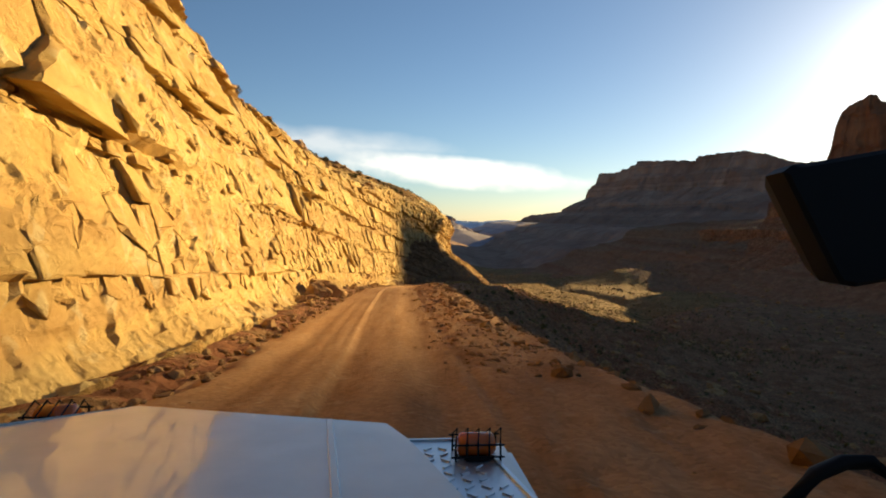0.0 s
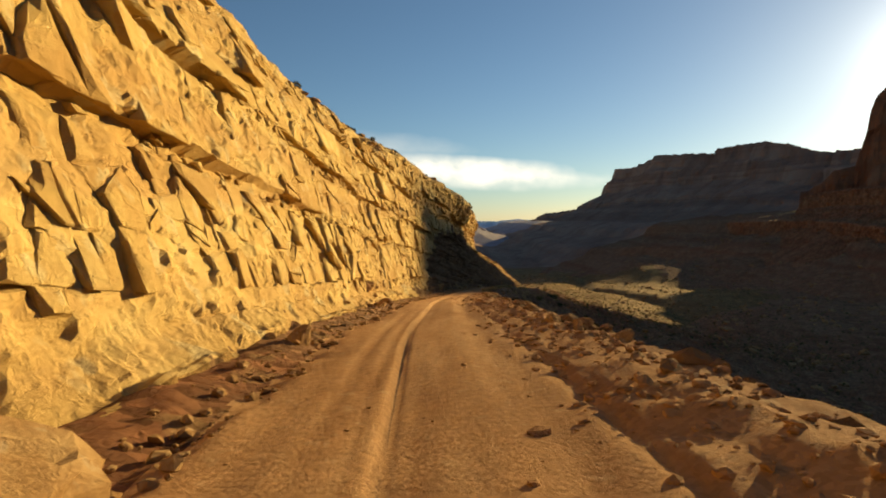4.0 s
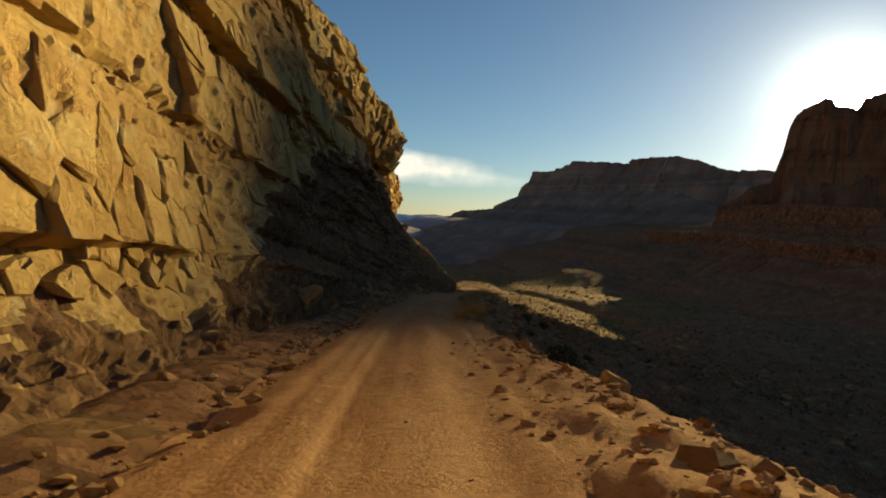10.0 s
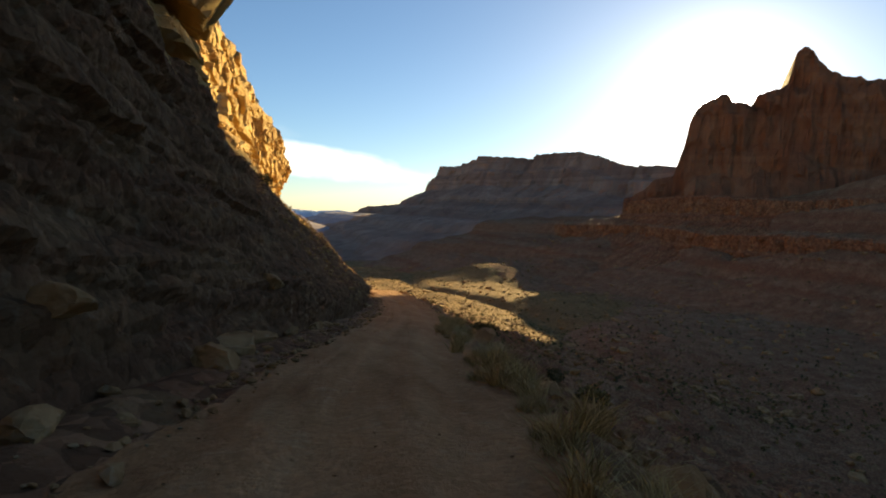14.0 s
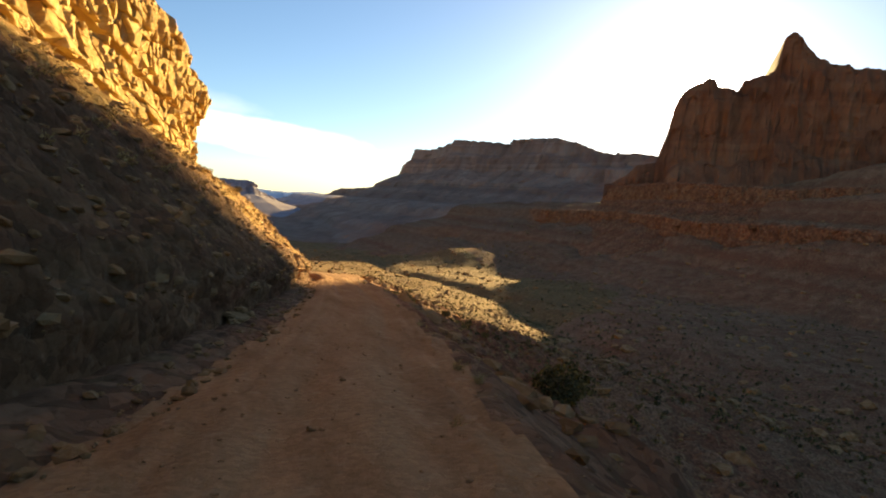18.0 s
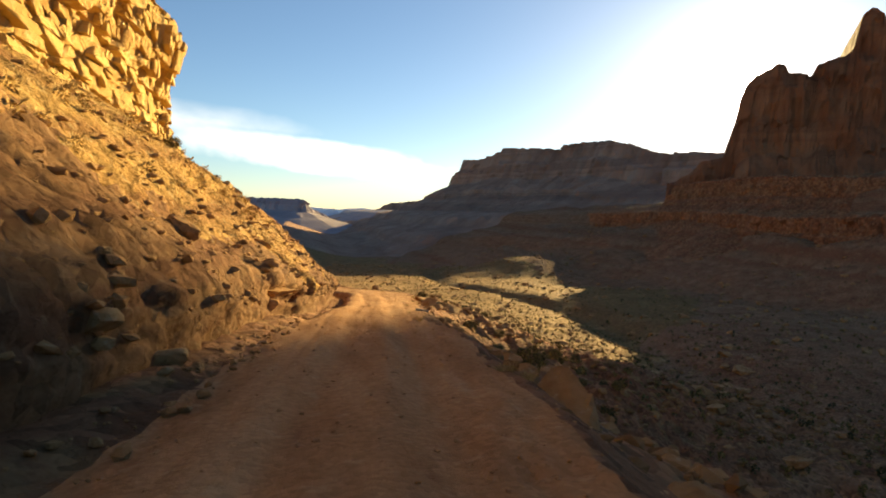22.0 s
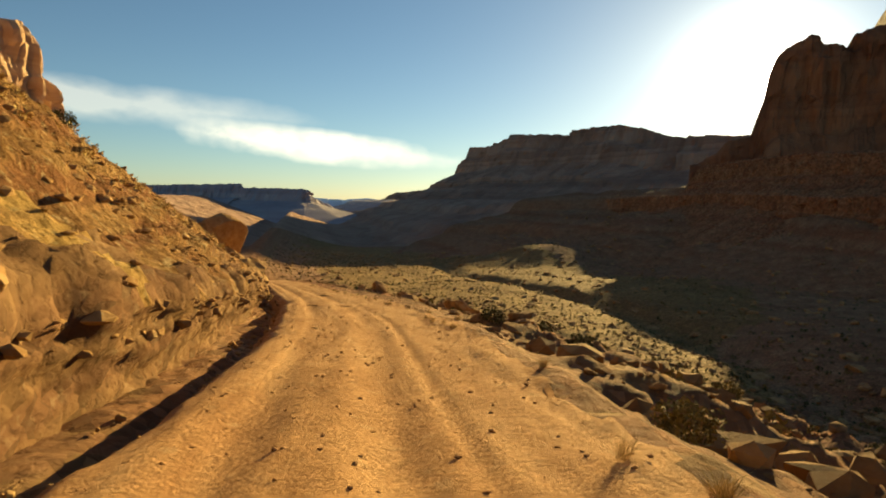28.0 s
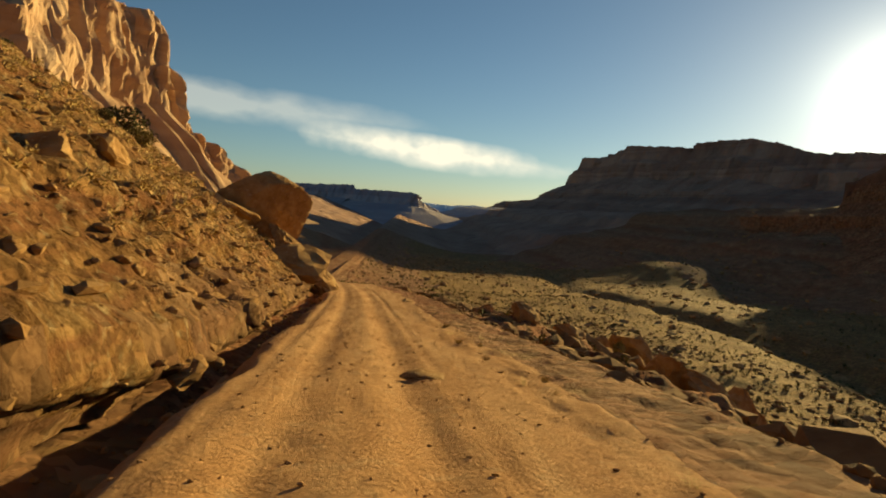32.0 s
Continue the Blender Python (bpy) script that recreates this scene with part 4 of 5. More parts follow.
def boulder_shape(seed, flat=0.7, cuts=11, source=ICO3, keep=0.72):
    """A broken block: a ball cut by planes, so that it has flat faces and worn edges."""
    r = np.random.default_rng(seed)
    v = source[0].copy()
    for k in range(cuts):
        n = r.normal(size=3)
        n[2] *= 1.4 if k < 3 else 0.8
        n /= np.linalg.norm(n)
        d = keep * r.uniform(0.62, 1.05)
        over = v @ n - d
        v -= np.outer(np.clip(over, 0, None) * 0.97, n)
    v += 0.03 * r.normal(size=v.shape) * (1.5 if len(v) < 100 else 1 if len(v) < 700 else 0.2)
    v *= np.array([r.uniform(0.9, 1.35), r.uniform(0.75, 1.1), flat * r.uniform(0.8, 1.1)])
    v -= [0, 0, v[:, 2].min() * 0.55]
    return v


M_ROCK = material("boulder_sandstone", [(0.22, 0.115, 0.048), (0.33, 0.185, 0.08), (0.42, 0.265, 0.125)], 1.1, 0.92, 0.7, 16, mottle=(5, (0.42, 0.31, 0.19), 0.6, 0.5))
M_SCREE = material("slope_scree", [(0.15, 0.075, 0.033), (0.23, 0.125, 0.055), (0.32, 0.19, 0.09)], 0.9, 0.93, 0.7, 14)
ROCKS = [soup("rock", boulder_shape(300 + k, 0.45 + 0.08 * (k % 6)).tolist(), ICO3[1], [M_ROCK]) for k in range(14)]
STONES = [soup("stone", boulder_shape(400 + k, 0.6, 8, ICO2).tolist(), ICO2[1], [M_ROCK]) for k in range(8)]
SLABS = [soup("rock_slab", boulder_shape(500 + k, 0.3, 9).tolist(), ICO3[1], [M_ROCK]) for k in range(6)]
rnd = random.Random(11)


def surface(u, y):
    """The height of the ground, or of the bank where that lies above it, at an offset from the road."""
    x = float(road_x(y)) + u
    z = float(ground_z(np.array([x]), np.array([y]))[0])
    if u < -2.6 and -55 < y < 690:
        k = int(np.argmin(np.abs(ysc - y)))
        order = np.argsort(off2[k])
        z = max(z, float(road_z(y)) + float(np.interp(u, off2[k][order], high2[k][order])))
    return x, z


def place_rock(meshes, u, y, size, label, group, name="rock", lean=25, stretch=(1, 1, 1), turn=None, sink=0.12):
    x, z = surface(u, y)
    ob = new(name, rnd.choice(meshes))
    s = [size * k for k in stretch]
    ob.matrix_world = pose(x, y, z - sink * size, rnd.uniform(-lean, lean), rnd.uniform(-lean, lean), rnd.uniform(0, 360) if turn is None else turn) @ Matrix.Diagonal((*s, 1))
    return tagged(ob, label, "rock", group)


# blocks fallen at the foot of the cliff
for k in range(70):
    y = rnd.uniform(14, 158) if k < 54 else rnd.uniform(158, 205)
    if k % 3 == 0:
        y = rnd.choice([29, 35, 60, 64, 93, 97, 101, 118, 124, 133, 138]) + rnd.uniform(-2.5, 2.5)
    place_rock(ROCKS, rnd.uniform(-4.5, -3.0), y, rnd.choice([0.16, 0.2, 0.26, 0.34, 0.45]), "angular orange sandstone block fallen at the foot of the cliff", "fallen rocks along the cliff foot")
place_rock(ROCKS, -3.7, 33.5, 1.15, "large mound-shaped sandstone block beside the road", "fallen rocks along the cliff foot", stretch=(1.2, 1.5, 0.9))
place_rock(ROCKS, -3.9, 31.8, 0.9, "large mound-shaped sandstone block beside the road", "fallen rocks along the cliff foot")
for u, y, s in ((-3.7, 134, 0.75), (-3.9, 136.5, 0.6), (-3.4, 132, 0.5), (-3.6, 121, 0.6), (-3.9, 103, 0.7), (-3.5, 127, 0.45), (-3.5, 168, 0.5)):
    place_rock(ROCKS, u, y, s, "broken sandstone block at the edge of the road", "fallen rocks along the cliff foot")
# stones along the outer edge
for k in range(50):
    y = rnd.uniform(16, 100)
    place_rock(ROCKS, float(edge_right(np.array([y]))[0]) + rnd.uniform(1.1, 2.5), y, rnd.choice([0.1, 0.14, 0.2, 0.28]), "pale sandstone stone on the earth berm", "stones on the berm")
for u, y, s in ((2.9, 28, 0.3), (3.0, 61, 0.4), (2.9, 78.5, 0.42), (3.3, 79.3, 0.35), (3.0, 52, 0.3)):
    place_rock(ROCKS, u, y, s, "pale sandstone block standing on the earth berm", "stones on the berm", lean=40)
# slabs and blocks on the slope below the road
for k in range(95):
    y = rnd.uniform(85, 262)
    u = 2.8 + abs(rnd.gauss(0, 1)) * 9
    place_rock(ROCKS + SLABS, u + (4.0 if y > 208 else 0), y, rnd.choice([0.15, 0.2, 0.3, 0.4, 0.6]) * min(1.6, 0.6 + u / 14), "weathered sandstone block on the slope below the road", "rocks on the slope below the road")
for u, y, s, t in ((2.3, 138.4, 0.7, 60), (2.2, 135, 0.45, 40), (2.6, 131, 0.4, 75), (2.5, 127, 0.38, 50), (2.4, 124.8, 0.32, 30), (3.0, 141.5, 0.5, 20), (3.6, 146, 0.6, 80), (2.9, 176, 0.6, 20), (3.2, 186, 0.7, 60), (2.8, 202.4, 0.32, 60), (2.3, 203.6, 0.34, 30), (2.3, 205, 0.42, 45), (2.4, 206.6, 0.36, 70), (2.5, 208.2, 0.5, 35), (2.4, 209.8, 0.42, 10), (2.7, 211.6, 0.55, 65), (2.6, 213.5, 0.4, 25), (3.4, 212.6, 0.45, 40), (3.6, 207, 0.5, 15), (4.2, 216, 0.35, 55), (5.6, 219, 0.5, 35), (5.5, 214, 0.7, 75)):
    place_rock(SLABS, u, y, s, "leaning slab of sandstone at the outer edge of the road", "slabs along the outer edge", "rock_slab", 35, (1.3, 1, 1.2), t)
for k in range(22):
    u, y = 28 + rnd.gauss(0, 4.5), 303 + rnd.gauss(0, 5.5)
    place_rock(SLABS, u, y, rnd.uniform(1.9, 3.6), "tilted sandstone slab among rubble below the road", "tilted slabs", "rock_slab", 12, (1.5, 0.7, 1.5), rnd.uniform(20, 70), -0.15).rotation_euler[1] += radians(rnd.uniform(25, 48))
for k in range(44):
    f_ = k / 43
    u, y = 7 + 17 * f_ + rnd.gauss(0, 2.2), 284 + 14 * f_ + rnd.gauss(0, 4)
    place_rock(SLABS + ROCKS, u, y, rnd.uniform(0.5, 1.4), "broken sandstone block in a band of rubble", "tilted slabs", "rock_slab", 35)
place_rock(SLABS, 4.2, 194.4, 0.8, "thick orange sandstone slab resting on the slope below the road", "slabs along the outer edge", "rock_slab", 8, (1.5, 0.8, 1.7), -40, 0.1)
# blocks on the bank
for k in range(50):
    y = rnd.uniform(160, 300)
    place_rock(ROCKS, -rnd.uniform(5, 24), y, rnd.choice([0.15, 0.2, 0.25, 0.35, 0.55]), "sandstone block lodged in the earth bank", "rocks on the bank", sink=0.5)
for u, y, s in ((-5.3, 205.4, 0.6), (-5.7, 208.9, 0.4), (-8.0, 211.8, 0.65), (-10.4, 220, 0.95), (-9.4, 217.6, 0.6), (-7.2, 214.5, 0.5), (-12, 228, 1.3), (-14.5, 236, 1.4), (-6.4, 257, 0.9), (-7.3, 262, 1.3), (-8.5, 268, 1.2)):
    place_rock(ROCKS, u, y, s, "large sandstone boulder lodged in the bank", "rocks on the bank", sink=0.25)
big = tagged(new("boulder", soup("boulder", boulder_shape(779, 0.9, 7, ico(5), 0.74).tolist(), ico(5)[1], [M_ROCK])), "huge angular orange sandstone boulder overhanging the road", "rock")
big.matrix_world = pose(9.4, 295.0, -26.2, 4, 16, 20) @ Matrix.Diagonal((4.2, 4.2, 3.6, 1))
lower = tagged(new("boulder", soup("boulder", boulder_shape(781, 0.9, 7, ico(4), 0.72).tolist(), ico(4)[1], [M_ROCK])), "orange sandstone block under the huge boulder", "rock")
lower.matrix_world = pose(12.9, 293.0, -28.9, 0, 48, 10) @ Matrix.Diagonal((3.0, 2.4, 1.6, 1))
place_rock(SLABS[:1], -3.9, 287.5, 2.6, "leaning slab propped under the huge boulder", "rocks on the bank", "rock_slab", 10, (0.8, 1.0, 2.0), 60, 0.2)
place_rock(SLABS[1:2], -9.5, 290, 2.2, "leaning slab beside the huge boulder", "rocks on the bank", "rock_slab", 20, (1, 1, 1.6), 20)
# stones lying on the road
place_rock(SLABS[2:3], 1.1, 257.6, 0.42, "flat pale stone lying in the wheel track", "stones on the road", "stone", 4, (1.1, 0.8, 0.8), 30, 0.05)
for k in range(36):
    y = rnd.uniform(150, 275)
    place_rock(STONES, rnd.uniform(-2.1, 2.6), y, rnd.choice([0.02, 0.03, 0.04, 0.06]), "small loose stone on the dirt road", "stones on the road", "stone")
tagged(new("rock_ledge", soup("rock_ledge", (boulder_shape(801, 0.04, 6) * [1.2, 0.8, 1]).tolist(), ICO3[1], [M_DIRT])), "flat bedrock ledge worn bare in the road", "rock").matrix_world = pose(float(road_x(245)) + 0.3, 245, float(road_z(245)) - 0.055, -6.9, 0, 0)


# ---- scree, gravel and far rubble ----
def scatter(name, label, places, sizes, source, mats, seed, flat=0.6, variants=10):
    r = np.random.default_rng(seed)
    shapes = [boulder_shape(seed * 50 + k, flat, 7, source) for k in range(variants)]
    faces = np.array(source[1])
    vs, fs, base = [], [], 0
    for (x, y, z), size in zip(places, sizes):
        a, b = r.uniform(0, 6.283), r.uniform(-0.4, 0.4)
        v = shapes[r.integers(variants)] * size
        v = v @ np.array([[math.cos(a), math.sin(a), 0], [-math.sin(a), math.cos(a), 0], [0, 0, 1]]) @ np.array([[1, 0, 0], [0, math.cos(b), math.sin(b)], [0, -math.sin(b), math.cos(b)]])
        vs.append(v + [x, y, z - 0.15 * size])
        fs.append(faces + base)
        base += len(v)
    v, f = np.concatenate(vs), np.concatenate(fs)
    me = bpy.data.meshes.new(name)
    me.vertices.add(len(v))
    me.vertices.foreach_set("co", v.ravel())
    me.loops.add(f.size)
    me.loops.foreach_set("vertex_index", f.ravel().astype(np.int32))
    me.polygons.add(len(f))
    me.polygons.foreach_set("loop_start", np.arange(0, f.size, 3, dtype=np.int32))
    for m in mats:
        me.materials.append(m)
    me.polygons.foreach_set("use_smooth", np.zeros(len(f), bool))
    me.update(calc_edges=True)
    return tagged(new(name, me), label, "rubble", kind="stuff")


ICO1 = ico(1)
r2 = np.random.default_rng(21)
n = 9000
yy = r2.uniform(5, 300, n)
uu = 2.4 + np.abs(r2.normal(size=n)) * 14 + np.where(yy > 208, 2.4, 0)
xx = road_x(yy) + uu
scatter("scree", "loose broken stones covering the slope below the road", np.stack([xx, yy, ground_z(xx, yy)], -1), 0.06 + 0.3 * r2.random(n) ** 3, ICO1, [M_SCREE], 31)
n = 3000
yy = r2.uniform(85, 230, n)
uu = 3.0 + np.abs(r2.normal(size=n)) * 22 + np.where(yy > 208, 2.0, 0)
xx = road_x(yy) + uu
scatter("scree", "pale broken stones lying on the slope below the road", np.stack([xx, yy, ground_z(xx, yy)], -1), 0.06 + 0.5 * r2.random(n) ** 3, ICO1, [M_ROCK], 39)
n = 2600
yy = np.concatenate([r2.uniform(2, 160, 1700), r2.uniform(160, 290, 900)])
uu = edge_left(yy) - r2.uniform(0.1, 1.1, n)
xx = road_x(yy) + uu
scatter("gravel", "small broken stones at the foot of the bank", np.stack([xx, yy, ground_z(xx, yy) + 0.02], -1), 0.03 + 0.12 * r2.random(n) ** 2.5, ICO1, [M_ROCK], 32)
n = 12500
yy = np.concatenate([r2.uniform(0, 140, 3000), r2.uniform(140, 200, 4500), r2.uniform(200, 285, 5000)])
uu = r2.uniform(-2.6, 3.4, n)
xx = road_x(yy) + uu
scatter("gravel", "fine gravel and clods on the dirt road", np.stack([xx, yy, ground_z(xx, yy)], -1), 0.006 + (0.022 + 0.012 * ((yy > 140) & (yy < 200)) + 0.013 * (yy >= 200)) * r2.random(n) ** 3, ICO1, [M_DIRT], 33)
n = 5200
yy = r2.uniform(10, 98, n)
uu = edge_right(yy) + r2.normal(1.3, 0.7, n)
xx = road_x(yy) + uu
scatter("clods", "clods of red earth on the graded berm", np.stack([xx, yy, ground_z(xx, yy)], -1), 0.02 + 0.10 * r2.random(n) ** 3, ICO1, [M_DIRT], 34)
n = 5000
yy = r2.uniform(-20, 900, n)
xx = 30 + 420 * r2.random(n) ** 1.2 + road_x(yy)
scatter("scree", "scattered blocks on the far valley slopes", np.stack([xx, yy, ground_z(xx, yy)], -1), 0.4 + 2.2 * r2.random(n) ** 4, ICO1, [M_ROCK], 35)


n = 8000
yy = 222 + 230 * r2.random(n) ** 1.3
uu = 6 + 95 * r2.random(n) ** 1.2
xx = road_x(yy) + uu
scatter("scree", "weathered stones strewn over the sunlit slope below the road", np.stack([xx, yy, ground_z(xx, yy)], -1), 0.10 + 0.8 * r2.random(n) ** 2.2, ICO1, [M_SCREE], 38)


pick = np.argwhere((seg > 0.6) & (seg < 6.2) & (YC > 150) & (YC < 330) & (rocky < 0.4))
pick = pick[r2.integers(len(pick), size=15000)]
scatter("scree", "broken stones strewn over the earth bank", np.stack([XC[pick[:, 0], pick[:, 1]], YC[pick[:, 0], pick[:, 1]], ZC[pick[:, 0], pick[:, 1]]], -1), 0.03 + 0.22 * r2.random(len(pick)) ** 3, ICO1, [M_ROCK], 36)
pick = np.argwhere((seg > 0.7) & (seg < 5.5) & (YC > 168) & (YC < 310) & (rocky < 0.4))
pick = pick[r2.integers(len(pick), size=300)]
scatter("scree", "broken sandstone blocks half buried in the bank", np.stack([XC[pick[:, 0], pick[:, 1]], YC[pick[:, 0], pick[:, 1]], ZC[pick[:, 0], pick[:, 1]] - 0.16], -1), 0.11 + 0.30 * r2.random(len(pick)) ** 2.5, ICO2, [M_ROCK], 41, 0.7)
pick = np.argwhere((seg > 5.0) & (seg < 6.3) & (YC > 5) & (YC < 150))
pick = pick[r2.integers(len(pick), size=1800)]
scatter("scree", "loose stones on the ledges above the cliff", np.stack([XC[pick[:, 0], pick[:, 1]], YC[pick[:, 0], pick[:, 1]], ZC[pick[:, 0], pick[:, 1]]], -1), 0.08 + 0.5 * r2.random(len(pick)) ** 3, ICO1, [M_ROCK], 37)


# ---- desert shrubs and dry grass ----
def leaf_mat(name, a, b):
    m = bpy.data.materials.new(name)
    m.use_nodes = True
    nd, l = m.node_tree.nodes, m.node_tree.links
    g = nd.new("ShaderNodeNewGeometry")
    cr = nd.new("ShaderNodeValToRGB")
    cr.color_ramp.elements[0].color, cr.color_ramp.elements[1].color = (*a, 1), (*b, 1)
    l.new(g.outputs["Random Per Island"], cr.inputs[0])
    l.new(cr.outputs[0], nd["Principled BSDF"].inputs["Base Color"])
    nd["Principled BSDF"].inputs["Roughness"].default_value = 0.85
    nd["Principled BSDF"].inputs["Specular IOR Level"].default_value = 0.05
    return m


M_LEAF = leaf_mat("shrub_leaf", (0.045, 0.042, 0.018), (0.12, 0.105, 0.046))
M_GRASS = leaf_mat("dry_grass", (0.26, 0.17, 0.065), (0.52, 0.37, 0.16))
M_TWIG = plain("twig_bark", (0.14, 0.095, 0.065), 0.9)
M_SAGE = leaf_mat("sage_leaf", (0.085, 0.07, 0.026), (0.25, 0.185, 0.066))


def leaves(count, seed, radius, height, size, hollow=0.35):
    r = np.random.default_rng(seed)
    d = r.normal(size=(count, 3))
    d /= np.linalg.norm(d, axis=1, keepdims=True)
    lump = 0.7 + 0.45 * vnoise(d[:, 0] * 2.3 + 9, d[:, 1] * 2.3 + d[:, 2] * 3, seed)
    c = d * (hollow + (1 - hollow) * r.random((count, 1)) ** 0.5) * lump[:, None] * [radius, radius, height * 0.5] + [0, 0, height * 0.52]
    a, b = r.normal(size=(count, 3)), r.normal(size=(count, 3))
    a /= np.linalg.norm(a, axis=1, keepdims=True)
    b -= a * (a * b).sum(1, keepdims=True)
    b /= np.linalg.norm(b, axis=1, keepdims=True)
    s = size * r.uniform(0.6, 1.4, (count, 1))
    v = np.stack([c - a * s, c + b * s * 0.45, c + a * s, c - b * s * 0.45], 1).reshape(-1, 3)
    return v, np.arange(count * 4).reshape(-1, 4)


def stems(count, seed, radius, height, thick):
    bm = bmesh.new()
    r = random.Random(seed)
    for k in range(count):
        top = Vector((r.uniform(-1, 1) * radius * 0.8, r.uniform(-1, 1) * radius * 0.8, height * r.uniform(0.55, 0.95)))
        mid = top * 0.5 + Vector((r.uniform(-1, 1), r.uniform(-1, 1), 0.6)) * radius * 0.15
        ends = [Vector((0, 0, -0.1)), mid, top]
        rings = []
        for i, p in enumerate(ends):
            w = thick * (1 - 0.4 * i)
            rings.append([bm.verts.new(p + Vector((math.cos(q), math.sin(q), 0)) * w) for q in (0, 2.1, 4.2)])
        for i in range(2):
            for q in range(3):
                bm.faces.new((rings[i][q], rings[i][(q + 1) % 3], rings[i + 1][(q + 1) % 3], rings[i + 1][q]))
    return bm


def shrub(seed, radius, height, count, size, leafmat, label, name="shrub"):
    root = tagged(new(name), label, "shrub", "desert shrubs")
    part("stems", stems(9, seed, radius, height, radius * 0.03), M_TWIG, root)
    v, f = leaves(count, seed, radius, height, size)
    link("foliage", soup("foliage", v.tolist(), f.tolist(), [leafmat]), root)
    return root


def tuft_mesh(seed, count=70, height=0.45, spread=0.22):
    r = np.random.default_rng(seed)
    base = r.normal(0, spread * 0.35, (count, 2))
    lean = r.normal(0, spread, (count, 2))
    h = height * r.uniform(0.5, 1.1, count)
    w = 0.006
    vs = []
    for (bx, by), (lx, ly), q in zip(base, lean, h):
        vs += [(bx - w, by, 0), (bx + w, by, 0), (bx + lx * 0.5 + w, by + ly * 0.5, q * 0.62), (bx + lx * 0.5 - w, by + ly * 0.5, q * 0.62), (bx + lx * 1.2, by + ly * 1.2, q)]
    fs = []
    for k in range(count):
        o = 5 * k
        fs += [(o, o + 1, o + 2, o + 3), (o + 3, o + 2, o + 4)]
    return soup("blades", vs, fs, [M_GRASS])


KINDS = [shrub(900 + k, 0.55, 0.75, 900, 0.05, M_LEAF if k % 2 else M_SAGE, "dark green twiggy desert shrub on the slope") for k in range(4)]
spots = [(6.3, 167, 1.9), (5.5, 165.5, 1.3), (6.9, 168.5, 1.2), (-15.5, 288, 2.6), (-13.8, 286.5, 1.7), (9, 196, 1.3), (4.2, 192, 0.9), (11, 203, 1.5), (5.2, 225, 1.0), (8.5, 174, 1.2)]
for k in range(90):
    y = rnd.uniform(100, 300)
    spots.append(((5 + abs(rnd.gauss(0, 14))) if k % 3 else -rnd.uniform(9, 40), y, rnd.uniform(0.5, 1.3)))
for k in range(26):
    spots.append((-rnd.uniform(8.5, 16), rnd.uniform(40, 140), rnd.uniform(0.5, 1.1)))
for k, (u, y, s) in enumerate(spots):
    x, z = surface(u, y)
    m = pose(x, y, z - 0.03, 0, 0, rnd.uniform(0, 360)) @ Matrix.Diagonal((s, s, s * rnd.uniform(0.8, 1.1), 1))
    if k < 4:
        KINDS[k].matrix_world = m
    else:
        copy_thing(KINDS[k % 4], m).scale = (s, s, s)
TUFTS = [tuft_mesh(950 + k) for k in range(4)]
for k in range(230):
    y = rnd.uniform(104, 150) if k < 170 else rnd.uniform(150, 275)
    u = float(edge_right(np.array([y]))[0]) + rnd.uniform(0.15, 1.2)
    x, z = surface(u, y)
    ob = tagged(new("grass_tuft", rnd.choice(TUFTS)), "dry straw-coloured grass tuft beside the road", "grass", "dry grass tufts")
    ob.matrix_world = pose(x, y, z - 0.03, 0, 0, rnd.uniform(0, 360)) @ Matrix.Diagonal((*[rnd.uniform(0.5, 1.0) if k < 170 else rnd.uniform(0.25, 0.5)] * 3, 1))
n = 9500
yy = np.where(np.arange(n) < 6000, r2.uniform(-10, 820, n), 215 + 300 * r2.random(n) ** 1.2)
xx = np.where(np.arange(n) < 6000, 14 + 380 * r2.random(n) ** 1.3, 7 + 120 * r2.random(n)) + road_x(yy)
zz = ground_z(xx, yy)
near_v, near_f = leaves(34, 77, 0.5, 0.7, 0.16, 0.2)
vs, fs = [], []
for k in range(n):
    s, a = r2.uniform(0.45, 1.5) if k < 6000 else r2.uniform(0.4, 1.1), r2.uniform(0, 6.28)
    v = near_v * s
    vs.append(np.stack([v[:, 0] * math.cos(a) - v[:, 1] * math.sin(a) + xx[k], v[:, 0] * math.sin(a) + v[:, 1] * math.cos(a) + yy[k], v[:, 2] + zz[k] - 0.05], -1))
    fs.append(near_f + 136 * k)
v, f = np.concatenate(vs), np.concatenate(fs)
me = bpy.data.meshes.new("brush")
me.vertices.add(len(v))
me.vertices.foreach_set("co", v.ravel())
me.loops.add(f.size)
me.loops.foreach_set("vertex_index", f.ravel().astype(np.int32))
me.polygons.add(len(f))
me.polygons.foreach_set("loop_start", np.arange(0, f.size, 4, dtype=np.int32))
me.materials.append(M_SAGE)
me.materials.append(M_LEAF)
me.polygons.foreach_set("material_index", np.repeat((r2.random(n) < 0.25).astype(np.int32), 34))
me.update(calc_edges=True)
tagged(new("brush", me), "low desert brush dotted over the valley", "shrub", kind="stuff")

pick = np.argwhere((seg > 1.6) & (seg < 6.6) & (YC > 165) & (YC < 420) & (rocky < 0.4))
pick = pick[r2.integers(len(pick), size=2200)]
tuft_v, tuft_f = leaves(40, 79, 0.22, 0.34, 0.055, 0.1)
v = np.concatenate([tuft_v * r2.uniform(0.5, 1.5) + [XC[i, j], YC[i, j], ZC[i, j] - 0.05] for i, j in pick])
f = np.concatenate([tuft_f + 160 * k for k in range(len(pick))])
tagged(new("bunchgrass", soup("bunchgrass", v.tolist(), f.tolist(), [M_GRASS])), "yellow bunchgrass growing over the earth bank", "grass", kind="stuff")


